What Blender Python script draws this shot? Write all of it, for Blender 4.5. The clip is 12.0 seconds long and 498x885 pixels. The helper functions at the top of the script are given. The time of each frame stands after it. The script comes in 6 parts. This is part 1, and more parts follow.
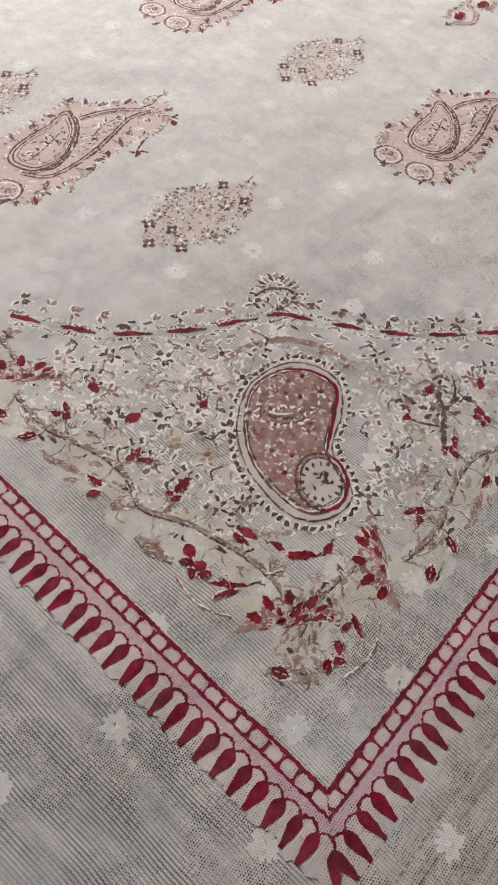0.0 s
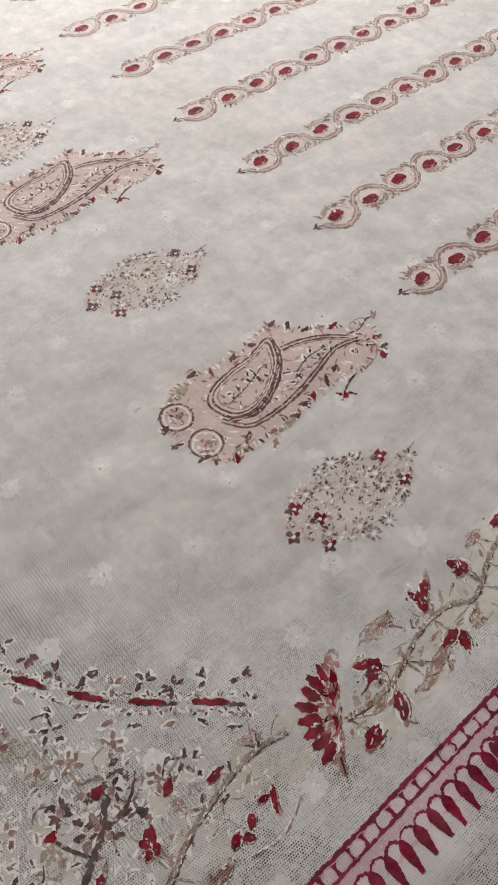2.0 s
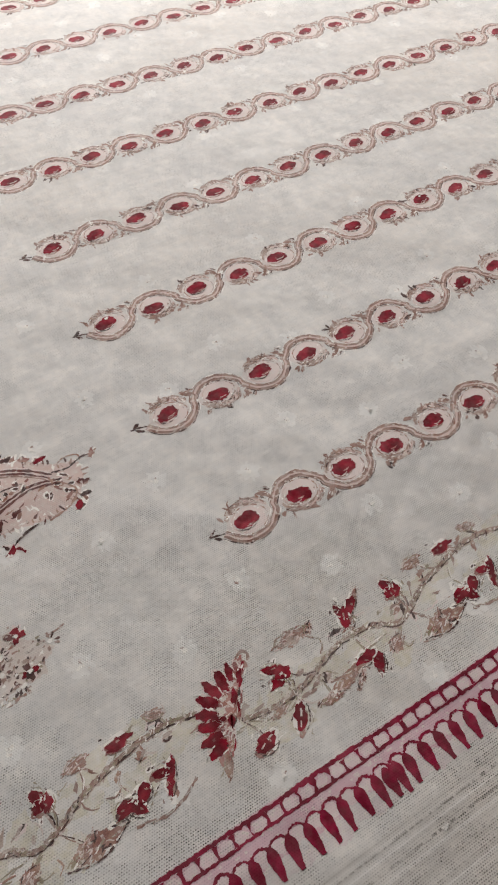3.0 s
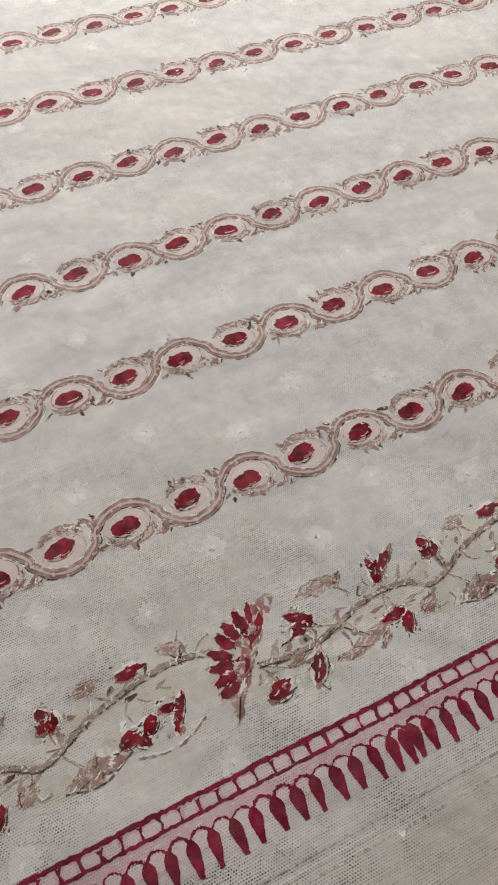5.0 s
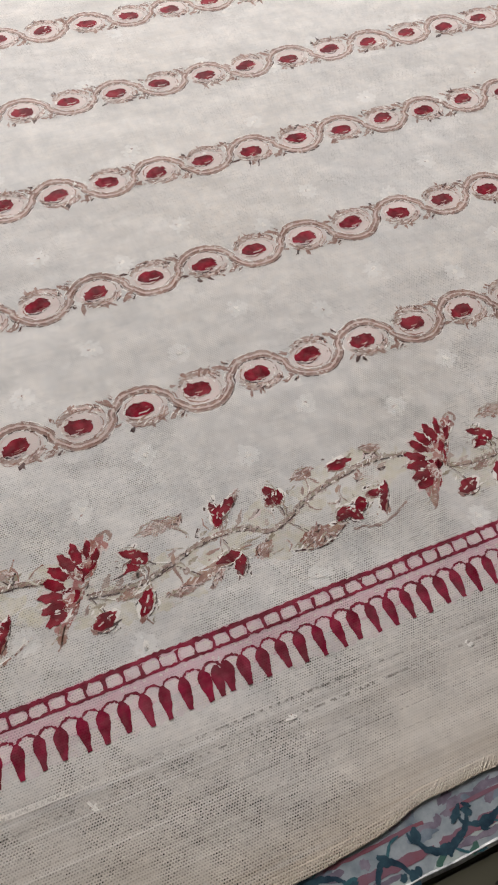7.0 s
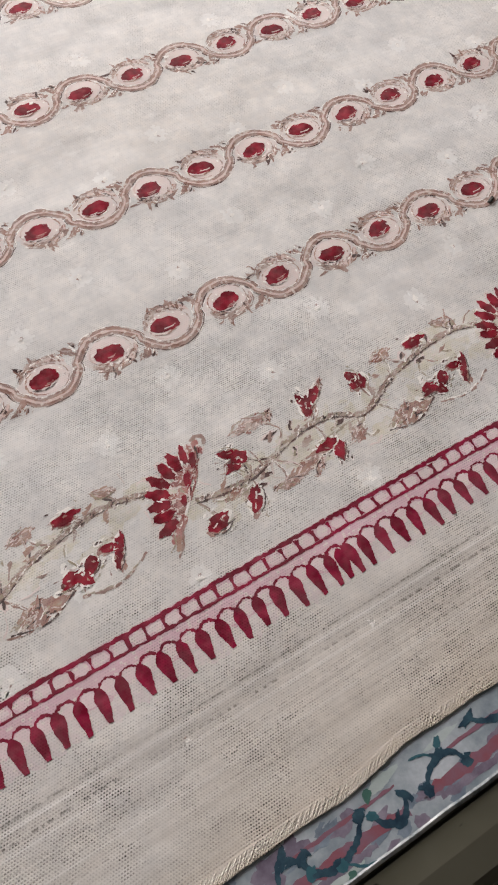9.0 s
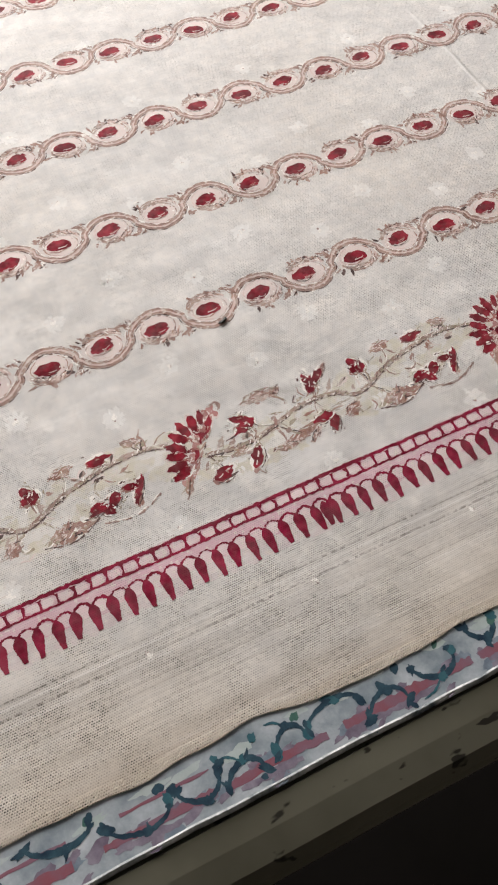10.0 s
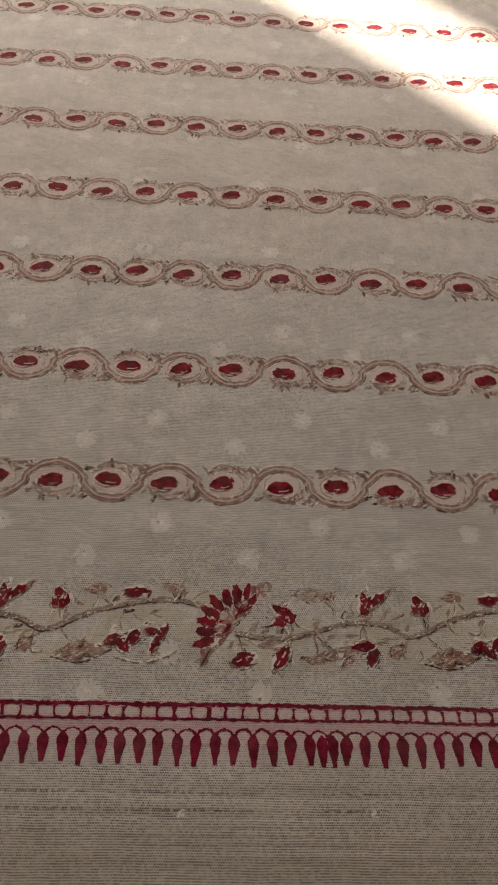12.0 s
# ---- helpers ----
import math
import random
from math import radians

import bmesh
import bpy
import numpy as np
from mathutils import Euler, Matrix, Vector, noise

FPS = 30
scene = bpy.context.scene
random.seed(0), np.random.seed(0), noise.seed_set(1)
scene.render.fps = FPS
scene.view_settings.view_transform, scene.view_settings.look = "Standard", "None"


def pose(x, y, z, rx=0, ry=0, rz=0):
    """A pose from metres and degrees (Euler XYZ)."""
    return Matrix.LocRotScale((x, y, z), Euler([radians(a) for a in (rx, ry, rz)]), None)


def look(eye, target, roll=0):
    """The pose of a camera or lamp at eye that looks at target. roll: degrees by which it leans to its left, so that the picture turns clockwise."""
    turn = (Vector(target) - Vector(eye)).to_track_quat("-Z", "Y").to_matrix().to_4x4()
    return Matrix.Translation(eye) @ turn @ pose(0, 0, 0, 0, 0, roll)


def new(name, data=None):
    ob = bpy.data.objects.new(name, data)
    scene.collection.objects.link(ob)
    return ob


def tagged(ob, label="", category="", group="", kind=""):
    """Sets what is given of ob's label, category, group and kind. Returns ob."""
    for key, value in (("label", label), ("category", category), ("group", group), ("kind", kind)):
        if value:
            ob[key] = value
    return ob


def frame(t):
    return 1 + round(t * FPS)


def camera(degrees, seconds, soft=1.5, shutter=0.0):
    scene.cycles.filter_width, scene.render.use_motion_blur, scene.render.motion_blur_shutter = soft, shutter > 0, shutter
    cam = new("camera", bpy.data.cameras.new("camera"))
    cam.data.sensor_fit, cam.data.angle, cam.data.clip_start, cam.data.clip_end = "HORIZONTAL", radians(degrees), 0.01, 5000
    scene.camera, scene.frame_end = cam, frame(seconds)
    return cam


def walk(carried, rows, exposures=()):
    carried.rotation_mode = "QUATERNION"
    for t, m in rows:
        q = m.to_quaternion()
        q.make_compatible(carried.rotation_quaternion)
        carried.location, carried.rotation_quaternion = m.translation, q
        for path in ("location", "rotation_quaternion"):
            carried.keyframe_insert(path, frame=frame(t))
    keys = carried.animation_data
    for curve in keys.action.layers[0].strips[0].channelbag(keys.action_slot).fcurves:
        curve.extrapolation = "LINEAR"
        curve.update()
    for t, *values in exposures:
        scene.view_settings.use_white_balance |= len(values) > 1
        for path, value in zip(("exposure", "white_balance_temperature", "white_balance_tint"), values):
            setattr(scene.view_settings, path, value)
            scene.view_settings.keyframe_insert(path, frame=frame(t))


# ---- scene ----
PATH = [
    (0.0, pose(-0.2827, -0.0475, 0.1461, 32.27, -5.64, -48.04)),
    (0.5, pose(-0.2798, -0.0656, 0.1446, 32.47, -4.27, -46.20)),
    (1.0, pose(-0.2695, -0.0589, 0.1480, 30.90, -3.50, -43.88)),
    (1.5, pose(-0.2305, -0.0505, 0.1515, 32.22, -4.85, -47.60)),
    (2.0, pose(-0.1557, -0.0537, 0.1618, 33.95, -1.34, -40.76)),
    (2.5, pose(-0.0955, -0.0732, 0.1731, 35.07, -3.01, -28.65)),
    (3.0, pose(-0.0514, -0.0717, 0.1609, 34.80, -2.52, -32.00)),
    (3.5, pose(-0.0108, -0.0563, 0.1491, 33.74, -3.39, -38.70)),
    (3.7, pose(-0.0018, -0.0508, 0.1475, 32.25, -3.84, -38.27)),
    (5.3, pose(0.1645, -0.0754, 0.1513, 31.50, -1.75, -24.38)),
    (5.5, pose(0.1906, -0.0644, 0.1474, 31.57, -2.73, -27.64)),
    (5.9, pose(0.2477, -0.0596, 0.1513, 31.85, -1.70, -33.52)),
    (6.0, pose(0.2615, -0.0587, 0.1507, 31.92, -1.97, -33.08)),
    (6.2, pose(0.2902, -0.0629, 0.1484, 31.39, -3.30, -30.12)),
    (6.5, pose(0.3417, -0.0831, 0.1515, 30.02, -3.30, -23.40)),
    (6.7, pose(0.3746, -0.0961, 0.1524, 29.89, -3.15, -21.69)),
    (8.3, pose(0.5193, -0.0752, 0.1452, 25.71, -4.48, -29.34)),
    (8.5, pose(0.5307, -0.0790, 0.1446, 26.57, -5.16, -28.75)),
    (9.0, pose(0.5566, -0.0864, 0.1412, 25.55, -4.37, -31.24)),
    (9.5, pose(0.5915, -0.0971, 0.1473, 26.21, -0.60, -33.08)),
    (9.9, pose(0.6288, -0.1116, 0.1554, 27.92, -2.03, -27.36)),
    (10.0, pose(0.6438, -0.1178, 0.1582, 28.43, -0.71, -25.46)),
    (10.5, pose(0.7033, -0.1065, 0.1641, 30.11, -2.20, -26.44)),
    (11.0, pose(0.7677, -0.0777, 0.1641, 30.81, -4.16, -27.98)),
    (11.5, pose(0.8444, -0.0820, 0.1605, 33.20, -3.12, -19.48)),
    (11.7, pose(0.8823, -0.0923, 0.1689, 33.48, -3.25, -11.02)),
    (12.0, pose(0.9254, -0.0959, 0.1725, 32.30, -3.59, 0.17)),
]
cam = camera(37.1, 12.0, soft=2.2)
walk(cam, PATH, exposures=[(0.0, 2.46, 6450, 13), (0.5, 2.62, 6450, 13), (1.0, 2.60, 6450, 13), (1.5, 2.38, 6450, 11), (2.5, 2.08, 6450, 11), (3.5, 2.12, 6450, 9), (5.5, 2.02, 6450, 9), (8.5, 2.16, 6450, 13), (9.2, 2.26, 6450, 13), (10.0, 2.42, 6500, 11), (10.6, 2.3, 6800, 15), (11.0, 2.02, 7150, 16), (11.5, 1.88, 7150, 13), (12.0, 1.12, 7900, 17)])

# ---- world, sun, window light ----
U = 0.015            # one pattern unit: the spacing of the stripe buds
world = bpy.data.worlds.new("sky")
scene.world = world
world.use_nodes = True
sky = world.node_tree.nodes.new("ShaderNodeTexSky")
sky.sky_type = 'NISHITA'
sky.sun_disc = False
SUN_EL = radians(38.0)
sky.sun_elevation = SUN_EL
sky.sun_rotation = radians(135.0)
world.node_tree.links.new(sky.outputs[0], world.node_tree.nodes["Background"].inputs[0])
world.node_tree.nodes["Background"].inputs[1].default_value = 0.05

sun_data = bpy.data.lights.new("sun", 'SUN')
sun_data.energy = 5.0
sun_data.angle = radians(0.5)
sun_data.color = (1.0, 0.95, 0.86)
sun = new("sun", sun_data)
way = Vector((-math.cos(SUN_EL) * 0.7071, math.cos(SUN_EL) * 0.7071, -math.sin(SUN_EL)))
sun.matrix_world = look((3, -3, 3), Vector((3, -3, 3)) + way)

WX0, WX1, WZ0, WZ1 = -0.25, 1.30, 0.04, 0.34      # wide window in the north wall
NORTH, SOUTH, WEST, EAST = 0.92, -1.00, -1.60, 2.80
FLOOR, CEIL = -0.75, 1.95
win = bpy.data.lights.new("window_light", 'AREA')
win.shape = 'RECTANGLE'
win.size, win.size_y = WX1 - WX0 - 0.06, WZ1 - WZ0 - 0.06
win.energy = 10.6
win.color = (1.0, 0.945, 0.895)
lamp = new("window_light", win)
lamp.matrix_world = look(((WX0 + WX1) / 2, NORTH + 0.02, (WZ0 + WZ1) / 2), ((WX0 + WX1) / 2, 0, (WZ0 + WZ1) / 2))


# ---- materials ----
def node(nt, kind, **inputs):
    n = nt.nodes.new(kind)
    for k, v in inputs.items():
        n.inputs[k].default_value = v
    return n


def arith(nt, op, a, b=None, c=None):
    n = nt.nodes.new("ShaderNodeMath")
    n.operation = op
    for i, v in enumerate((a, b, c)):
        if v is None:
            continue
        if isinstance(v, (int, float)):
            n.inputs[i].default_value = v
        else:
            nt.links.new(v, n.inputs[i])
    return n.outputs[0]


def blend(nt, fac, a, b, mode='MIX'):
    n = nt.nodes.new("ShaderNodeMix")
    n.data_type, n.blend_type = 'RGBA', mode
    for sock, v in ((n.inputs[0], fac), (n.inputs[6], a), (n.inputs[7], b)):
        if isinstance(v, (int, float)):
            sock.default_value = v
        elif isinstance(v, tuple):
            sock.default_value = (*v, 1.0)
        else:
            nt.links.new(v, sock)
    return n.outputs[2]


def noise_tex(nt, vec, scale, detail=3.0, rough=0.55):
    n = node(nt, "ShaderNodeTexNoise", Scale=scale, Detail=detail, Roughness=rough)
    nt.links.new(vec, n.inputs["Vector"])
    return n.outputs["Fac"]


def remap(nt, v, lo, hi, a=0.0, b=1.0):
    n = nt.nodes.new("ShaderNodeMapRange")
    n.clamp = True
    for i, x in enumerate((lo, hi, a, b)):
        n.inputs[i + 1].default_value = x
    nt.links.new(v, n.inputs[0])
    return n.outputs[0]


def stretch(nt, vec, sx, sy, sz=1.0):
    n = nt.nodes.new("ShaderNodeVectorMath")
    n.operation = 'MULTIPLY'
    nt.links.new(vec, n.inputs[0])
    n.inputs[1].default_value = (sx, sy, sz)
    return n.outputs[0]


def base_material(name, rough=0.8, spec=0.3):
    m = bpy.data.materials.new(name)
    m.use_nodes = True
    nt = m.node_tree
    b = nt.nodes["Principled BSDF"]
    b.inputs["Roughness"].default_value = rough
    b.inputs["Specular IOR Level"].default_value = spec
    pos = nt.nodes.new("ShaderNodeNewGeometry").outputs["Position"]
    return m, nt, b, pos


FOLD_A, FOLD_B, FOLD_C = ((53.93, 6.78), (54.00, -1.69), 0.8), ((53.65, 2.41), (53.87, -1.61), 0.9), ((19.0, -4.76), (27.5, -5.03), 0.16)      # ends of three folds in the cloth and how deep they are
PITCH = 0.00049      # thread spacing


def cells(nt, pos):
    """A random value for every crossing of warp and weft."""
    snap = nt.nodes.new("ShaderNodeVectorMath")
    snap.operation = 'SNAP'
    wob = node(nt, "ShaderNodeTexNoise", Scale=90.0, Detail=1.0)
    nt.links.new(pos, wob.inputs["Vector"])
    off = nt.nodes.new("ShaderNodeVectorMath")
    off.operation = 'MULTIPLY_ADD'
    nt.links.new(wob.outputs["Color"], off.inputs[0])
    off.inputs[1].default_value = (0.0022, 0.0022, 0.0)
    nt.links.new(stretch(nt, pos, 1.0, 1.0, 0.0), off.inputs[2])
    nt.links.new(off.outputs[0], snap.inputs[0])
    snap.inputs[1].default_value = (PITCH * 1.2, PITCH, 1.0)
    w = nt.nodes.new("ShaderNodeTexWhiteNoise")
    w.noise_dimensions = '2D'
    nt.links.new(snap.outputs[0], w.inputs["Vector"])
    return w.outputs["Value"]


def weave(nt, pos):
    """Thread height (0 to 1) and gap (0 to 1) of a loose, hand-woven plain weave."""
    wob = arith(nt, 'ADD', noise_tex(nt, pos, 60.0, 2.0), arith(nt, 'MULTIPLY', noise_tex(nt, pos, 330.0, 1.0), 0.32))
    sep = nt.nodes.new("ShaderNodeSeparateXYZ")
    nt.links.new(pos, sep.inputs[0])
    k = 2 * math.pi / PITCH
    sx = arith(nt, 'SINE', arith(nt, 'ADD', arith(nt, 'MULTIPLY', sep.outputs[0], k * 0.92), arith(nt, 'MULTIPLY', wob, 9.0)))
    sy = arith(nt, 'SINE', arith(nt, 'ADD', arith(nt, 'MULTIPLY', sep.outputs[1], k), arith(nt, 'MULTIPLY', wob, 7.0)))
    # the gaps of neighbouring rows stand between one another
    half = arith(nt, 'SINE', arith(nt, 'ADD', arith(nt, 'MULTIPLY', sep.outputs[1], k * 0.5), arith(nt, 'MULTIPLY', wob, 3.5)))
    flip = arith(nt, 'MULTIPLY', sx, remap(nt, half, -0.15, 0.15, -1.0, 1.0))
    gx = arith(nt, 'MULTIPLY_ADD', flip, 0.5, 0.5)
    gy = arith(nt, 'MULTIPLY_ADD', sy, 0.5, 0.5)
    # towards its far end the cloth is ribbed: the weft packs close and the gaps run together
    ribbed = remap(nt, sep.outputs[0], 44.0 * U, 54.0 * U, 0.0, 0.04)
    gap = arith(nt, 'MULTIPLY', arith(nt, 'POWER', gx, 0.9), arith(nt, 'POWER', gy, 1.1))
    rows = arith(nt, 'MULTIPLY', arith(nt, 'POWER', gy, 1.3), arith(nt, 'MULTIPLY_ADD', gx, 0.35, 0.65))
    gap = arith(nt, 'ADD', gap, arith(nt, 'MULTIPLY', ribbed, arith(nt, 'SUBTRACT', rows, gap)))
    thread = remap(nt, noise_tex(nt, stretch(nt, pos, 120.0, 1700.0), 1.0, 1.0), 0.35, 0.65, 0.68, 1.0)
    gap = arith(nt, 'MULTIPLY', gap, arith(nt, 'MULTIPLY', thread, remap(nt, cells(nt, pos), 0.10, 0.90, 0.30, 1.35)))
    high = arith(nt, 'SUBTRACT', 1.0, arith(nt, 'MULTIPLY', gx, gy))
    return high, gap


def cloth_colour(nt, pos):
    tint = remap(nt, noise_tex(nt, pos, 125.0, 4.0, 0.62), 0.36, 0.64)
    c = blend(nt, tint, (0.79, 0.755, 0.72), (0.63, 0.615, 0.60))
    cool = remap(nt, noise_tex(nt, stretch(nt, pos, 1.0, 1.0, 3.0), 24.0, 3.0), 0.42, 0.68)
    c = blend(nt, arith(nt, 'MULTIPLY', cool, 0.28), c, (0.60, 0.595, 0.61))
    warm = remap(nt, noise_tex(nt, pos, 11.0, 2.0), 0.45, 0.7)
    c = blend(nt, arith(nt, 'MULTIPLY', warm, 0.5), c, (0.68, 0.62, 0.56))
    cloud = remap(nt, noise_tex(nt, pos, 330.0, 4.0, 0.6), 0.40, 0.62)
    c = blend(nt, arith(nt, 'MULTIPLY', cloud, 0.34), c, (0.56, 0.565, 0.575))
    fleck = remap(nt, noise_tex(nt, stretch(nt, pos, 1.0, 1.3), 210.0, 3.0, 0.6), 0.55, 0.70)
    c = blend(nt, arith(nt, 'MULTIPLY', fleck, 0.40), c, (0.84, 0.82, 0.79))
    slub_x = remap(nt, noise_tex(nt, stretch(nt, pos, 30.0, 1300.0), 1.0, 2.0), 0.40, 0.72, 0.0, 0.13)
    slub_y = remap(nt, noise_tex(nt, stretch(nt, pos, 1300.0, 30.0), 1.0, 2.0), 0.40, 0.72, 0.0, 0.20)
    c = blend(nt, slub_x, c, (0.40, 0.385, 0.37))
    c = blend(nt, slub_y, c, (0.74, 0.73, 0.72))
    return c


def finish_weave(nt, b, pos, colour, depth, strength=0.28, ridge_light=0.0):
    high, gap = weave(nt, pos)
    wide = remap(nt, noise_tex(nt, pos, 26.0, 3.0, 0.6), 0.34, 0.58, 0.25, 1.0)
    loose = remap(nt, noise_tex(nt, pos, 120.0, 4.0, 0.7), 0.40, 0.60, 0.30, 1.0)
    loose = arith(nt, 'MULTIPLY', loose, wide)
    # the cloth is woven more openly towards its corner
    at = nt.nodes.new("ShaderNodeSeparateXYZ")
    nt.links.new(pos, at.inputs[0])
    open_x = remap(nt, at.outputs[0], -10.0 * U, -5.0 * U, 1.05, 0.62)
    tight = remap(nt, at.outputs[1], -0.5 * U, 2.5 * U, 1.0, 0.55)
    # shade over the near part of the far end, put into the gaps' colour
    far_shade = arith(nt, 'MULTIPLY', remap(nt, at.outputs[0], 46.0 * U, 58.0 * U), remap(nt, at.outputs[1], -4.0 * U, 12.0 * U, 1.0, 0.22))
    open_x = arith(nt, 'MULTIPLY', open_x, tight)
    # gaps deepen towards the near margin, putting the shade there into colour
    near_shade = remap(nt, at.outputs[1], -3.5 * U, 0.5 * U, 1.6, 1.0)
    loose = arith(nt, 'MULTIPLY', loose, arith(nt, 'MULTIPLY', open_x, near_shade))
    loose = arith(nt, 'ADD', loose, arith(nt, 'MULTIPLY', far_shade, arith(nt, 'SUBTRACT', 0.80, arith(nt, 'MULTIPLY', loose, 0.6))))
    # dark gaps and lit crowns of the threads are put into the colour
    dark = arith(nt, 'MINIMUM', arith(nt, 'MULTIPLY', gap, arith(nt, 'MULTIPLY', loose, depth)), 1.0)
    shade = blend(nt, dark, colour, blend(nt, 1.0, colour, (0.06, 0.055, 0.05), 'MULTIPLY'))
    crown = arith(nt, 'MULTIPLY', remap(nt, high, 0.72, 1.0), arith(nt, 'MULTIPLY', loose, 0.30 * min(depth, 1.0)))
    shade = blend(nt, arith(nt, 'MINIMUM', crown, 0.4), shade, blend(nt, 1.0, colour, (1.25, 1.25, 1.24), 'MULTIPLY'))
    bump = node(nt, "ShaderNodeBump", Strength=strength, Distance=0.00015)
    nt.links.new(arith(nt, 'MULTIPLY', high, loose), bump.inputs["Height"])
    crease = node(nt, "ShaderNodeBump", Strength=0.22, Distance=0.003)
    nt.links.new(noise_tex(nt, pos, 45.0, 3.0, 0.5), crease.inputs["Height"])
    # low folds, the light on their ridges put into the colour
    sep = nt.nodes.new("ShaderNodeSeparateXYZ")
    nt.links.new(pos, sep.inputs[0])
    height = None
    for (fx, fy), (gx, gy), deep in (FOLD_A, FOLD_B, FOLD_C):
        n = math.hypot(gx - fx, gy - fy)
        ux, uy = (gx - fx) / n, (gy - fy) / n
        away = arith(nt, 'ADD', arith(nt, 'MULTIPLY', sep.outputs[0], uy), arith(nt, 'MULTIPLY_ADD', sep.outputs[1], -ux, (fy * ux - fx * uy) * U))
        along = arith(nt, 'ADD', arith(nt, 'MULTIPLY', sep.outputs[0], ux), arith(nt, 'MULTIPLY_ADD', sep.outputs[1], uy, -(fx * ux + fy * uy) * U))
        away = arith(nt, 'ADD', away, arith(nt, 'MULTIPLY', noise_tex(nt, pos, 60.0, 1.0), 0.0010))
        ridge = remap(nt, arith(nt, 'ABSOLUTE', arith(nt, 'SUBTRACT', away, 0.0005)), 0.0, 0.0011, 1.0, 0.0)
        ends = arith(nt, 'MULTIPLY', remap(nt, along, 0.0, 0.02), remap(nt, along, n * U - 0.02, n * U, 1.0, 0.0))
        ridge = arith(nt, 'MULTIPLY', ridge, arith(nt, 'MULTIPLY', ends, deep))
        height = ridge if height is None else arith(nt, 'ADD', height, ridge)
    nt.links.new(blend(nt, arith(nt, 'MULTIPLY', height, ridge_light), shade, (0.80, 0.785, 0.77)), b.inputs["Base Color"])
    fold = node(nt, "ShaderNodeBump", Strength=0.6, Distance=0.0006)
    nt.links.new(height, fold.inputs["Height"])
    nt.links.new(crease.outputs[0], fold.inputs["Normal"])
    nt.links.new(fold.outputs[0], bump.inputs["Normal"])
    nt.links.new(bump.outputs[0], b.inputs["Normal"])


def cloth_material():
    m, nt, b, pos = base_material("cotton", 0.85, 0.10)
    c = cloth_colour(nt, pos)
    # drawn ribs that run along the margin outside the printed band
    sep = nt.nodes.new("ShaderNodeSeparateXYZ")
    nt.links.new(pos, sep.inputs[0])
    rib = noise_tex(nt, stretch(nt, pos, 7.0, 420.0), 1.0, 3.0, 0.6)
    margin = remap(nt, sep.outputs[1], -4.9 * U, -4.75 * U, 1.0, 0.0)
    side = remap(nt, sep.outputs[0], -17.8 * U, -17.65 * U, 1.0, 0.0)
    rib_y = noise_tex(nt, stretch(nt, pos, 420.0, 7.0), 1.0, 3.0, 0.6)
    c = blend(nt, arith(nt, 'MULTIPLY', remap(nt, rib, 0.42, 0.70, 0.0, 0.42), margin), c, (0.34, 0.32, 0.30))
    c = blend(nt, arith(nt, 'MULTIPLY', remap(nt, rib_y, 0.42, 0.70, 0.0, 0.42), side), c, (0.34, 0.32, 0.30))
    waver = arith(nt, 'MULTIPLY', noise_tex(nt, pos, 40.0, 2.0), 14.0)
    cord = arith(nt, 'MULTIPLY_ADD', arith(nt, 'SINE', arith(nt, 'MULTIPLY_ADD', sep.outputs[0], 2 * math.pi / 0.00072, waver)), 0.5, 0.5)
    cord = arith(nt, 'MULTIPLY', arith(nt, 'POWER', cord, 2.0), remap(nt, noise_tex(nt, stretch(nt, pos, 160.0, 45.0), 1.0, 3.0), 0.36, 0.60, 0.20, 0.95))
    c = blend(nt, arith(nt, 'MULTIPLY', cord, side), c, (0.13, 0.12, 0.12))
    nook = arith(nt, 'MULTIPLY', remap(nt, sep.outputs[0], -11.5 * U, -7.5 * U, 0.85, 0.0), remap(nt, sep.outputs[1], 1.5 * U, 5.0 * U, 1.0, 0.0))
    c = blend(nt, arith(nt, 'MULTIPLY', cord, arith(nt, 'MULTIPLY', nook, arith(nt, 'SUBTRACT', 1.0, side))), c, (0.16, 0.15, 0.15))
    cord2 = arith(nt, 'MULTIPLY_ADD', arith(nt, 'SINE', arith(nt, 'MULTIPLY', sep.outputs[1], 2 * math.pi / 0.0016)), 0.5, 0.5)
    cord2 = arith(nt, 'MULTIPLY', arith(nt, 'POWER', cord2, 3.0), remap(nt, noise_tex(nt, stretch(nt, pos, 12.0, 90.0), 1.0, 3.0), 0.46, 0.66, 0.0, 0.40))
    c = blend(nt, arith(nt, 'MULTIPLY', cord2, margin), c, (0.30, 0.28, 0.26))
    # two drawn threads beside the band, and fainter ones further out
    drift = arith(nt, 'MULTIPLY', noise_tex(nt, stretch(nt, pos, 6.0, 0.0), 1.0, 2.0), 0.10 * U)
    for at, width, deep in ((-4.97, 0.016, 0.75), (-5.19, 0.019, 0.8), (-5.46, 0.012, 0.45), (-5.63, 0.012, 0.4), (-5.86, 0.012, 0.4)):
        off = arith(nt, 'ABSOLUTE', arith(nt, 'SUBTRACT', arith(nt, 'ADD', sep.outputs[1], drift), (at + 0.05) * U))
        line = remap(nt, off, width * 0.4 * U, width * U, deep, 0.0)
        line = arith(nt, 'MULTIPLY', line, remap(nt, cells(nt, pos), 0.25, 0.75))
        line = arith(nt, 'MULTIPLY', line, remap(nt, noise_tex(nt, stretch(nt, pos, 30.0, 1.0), 1.0, 2.0), 0.38, 0.55, 0.15, 1.0))
        c = blend(nt, line, c, (0.10, 0.09, 0.085))
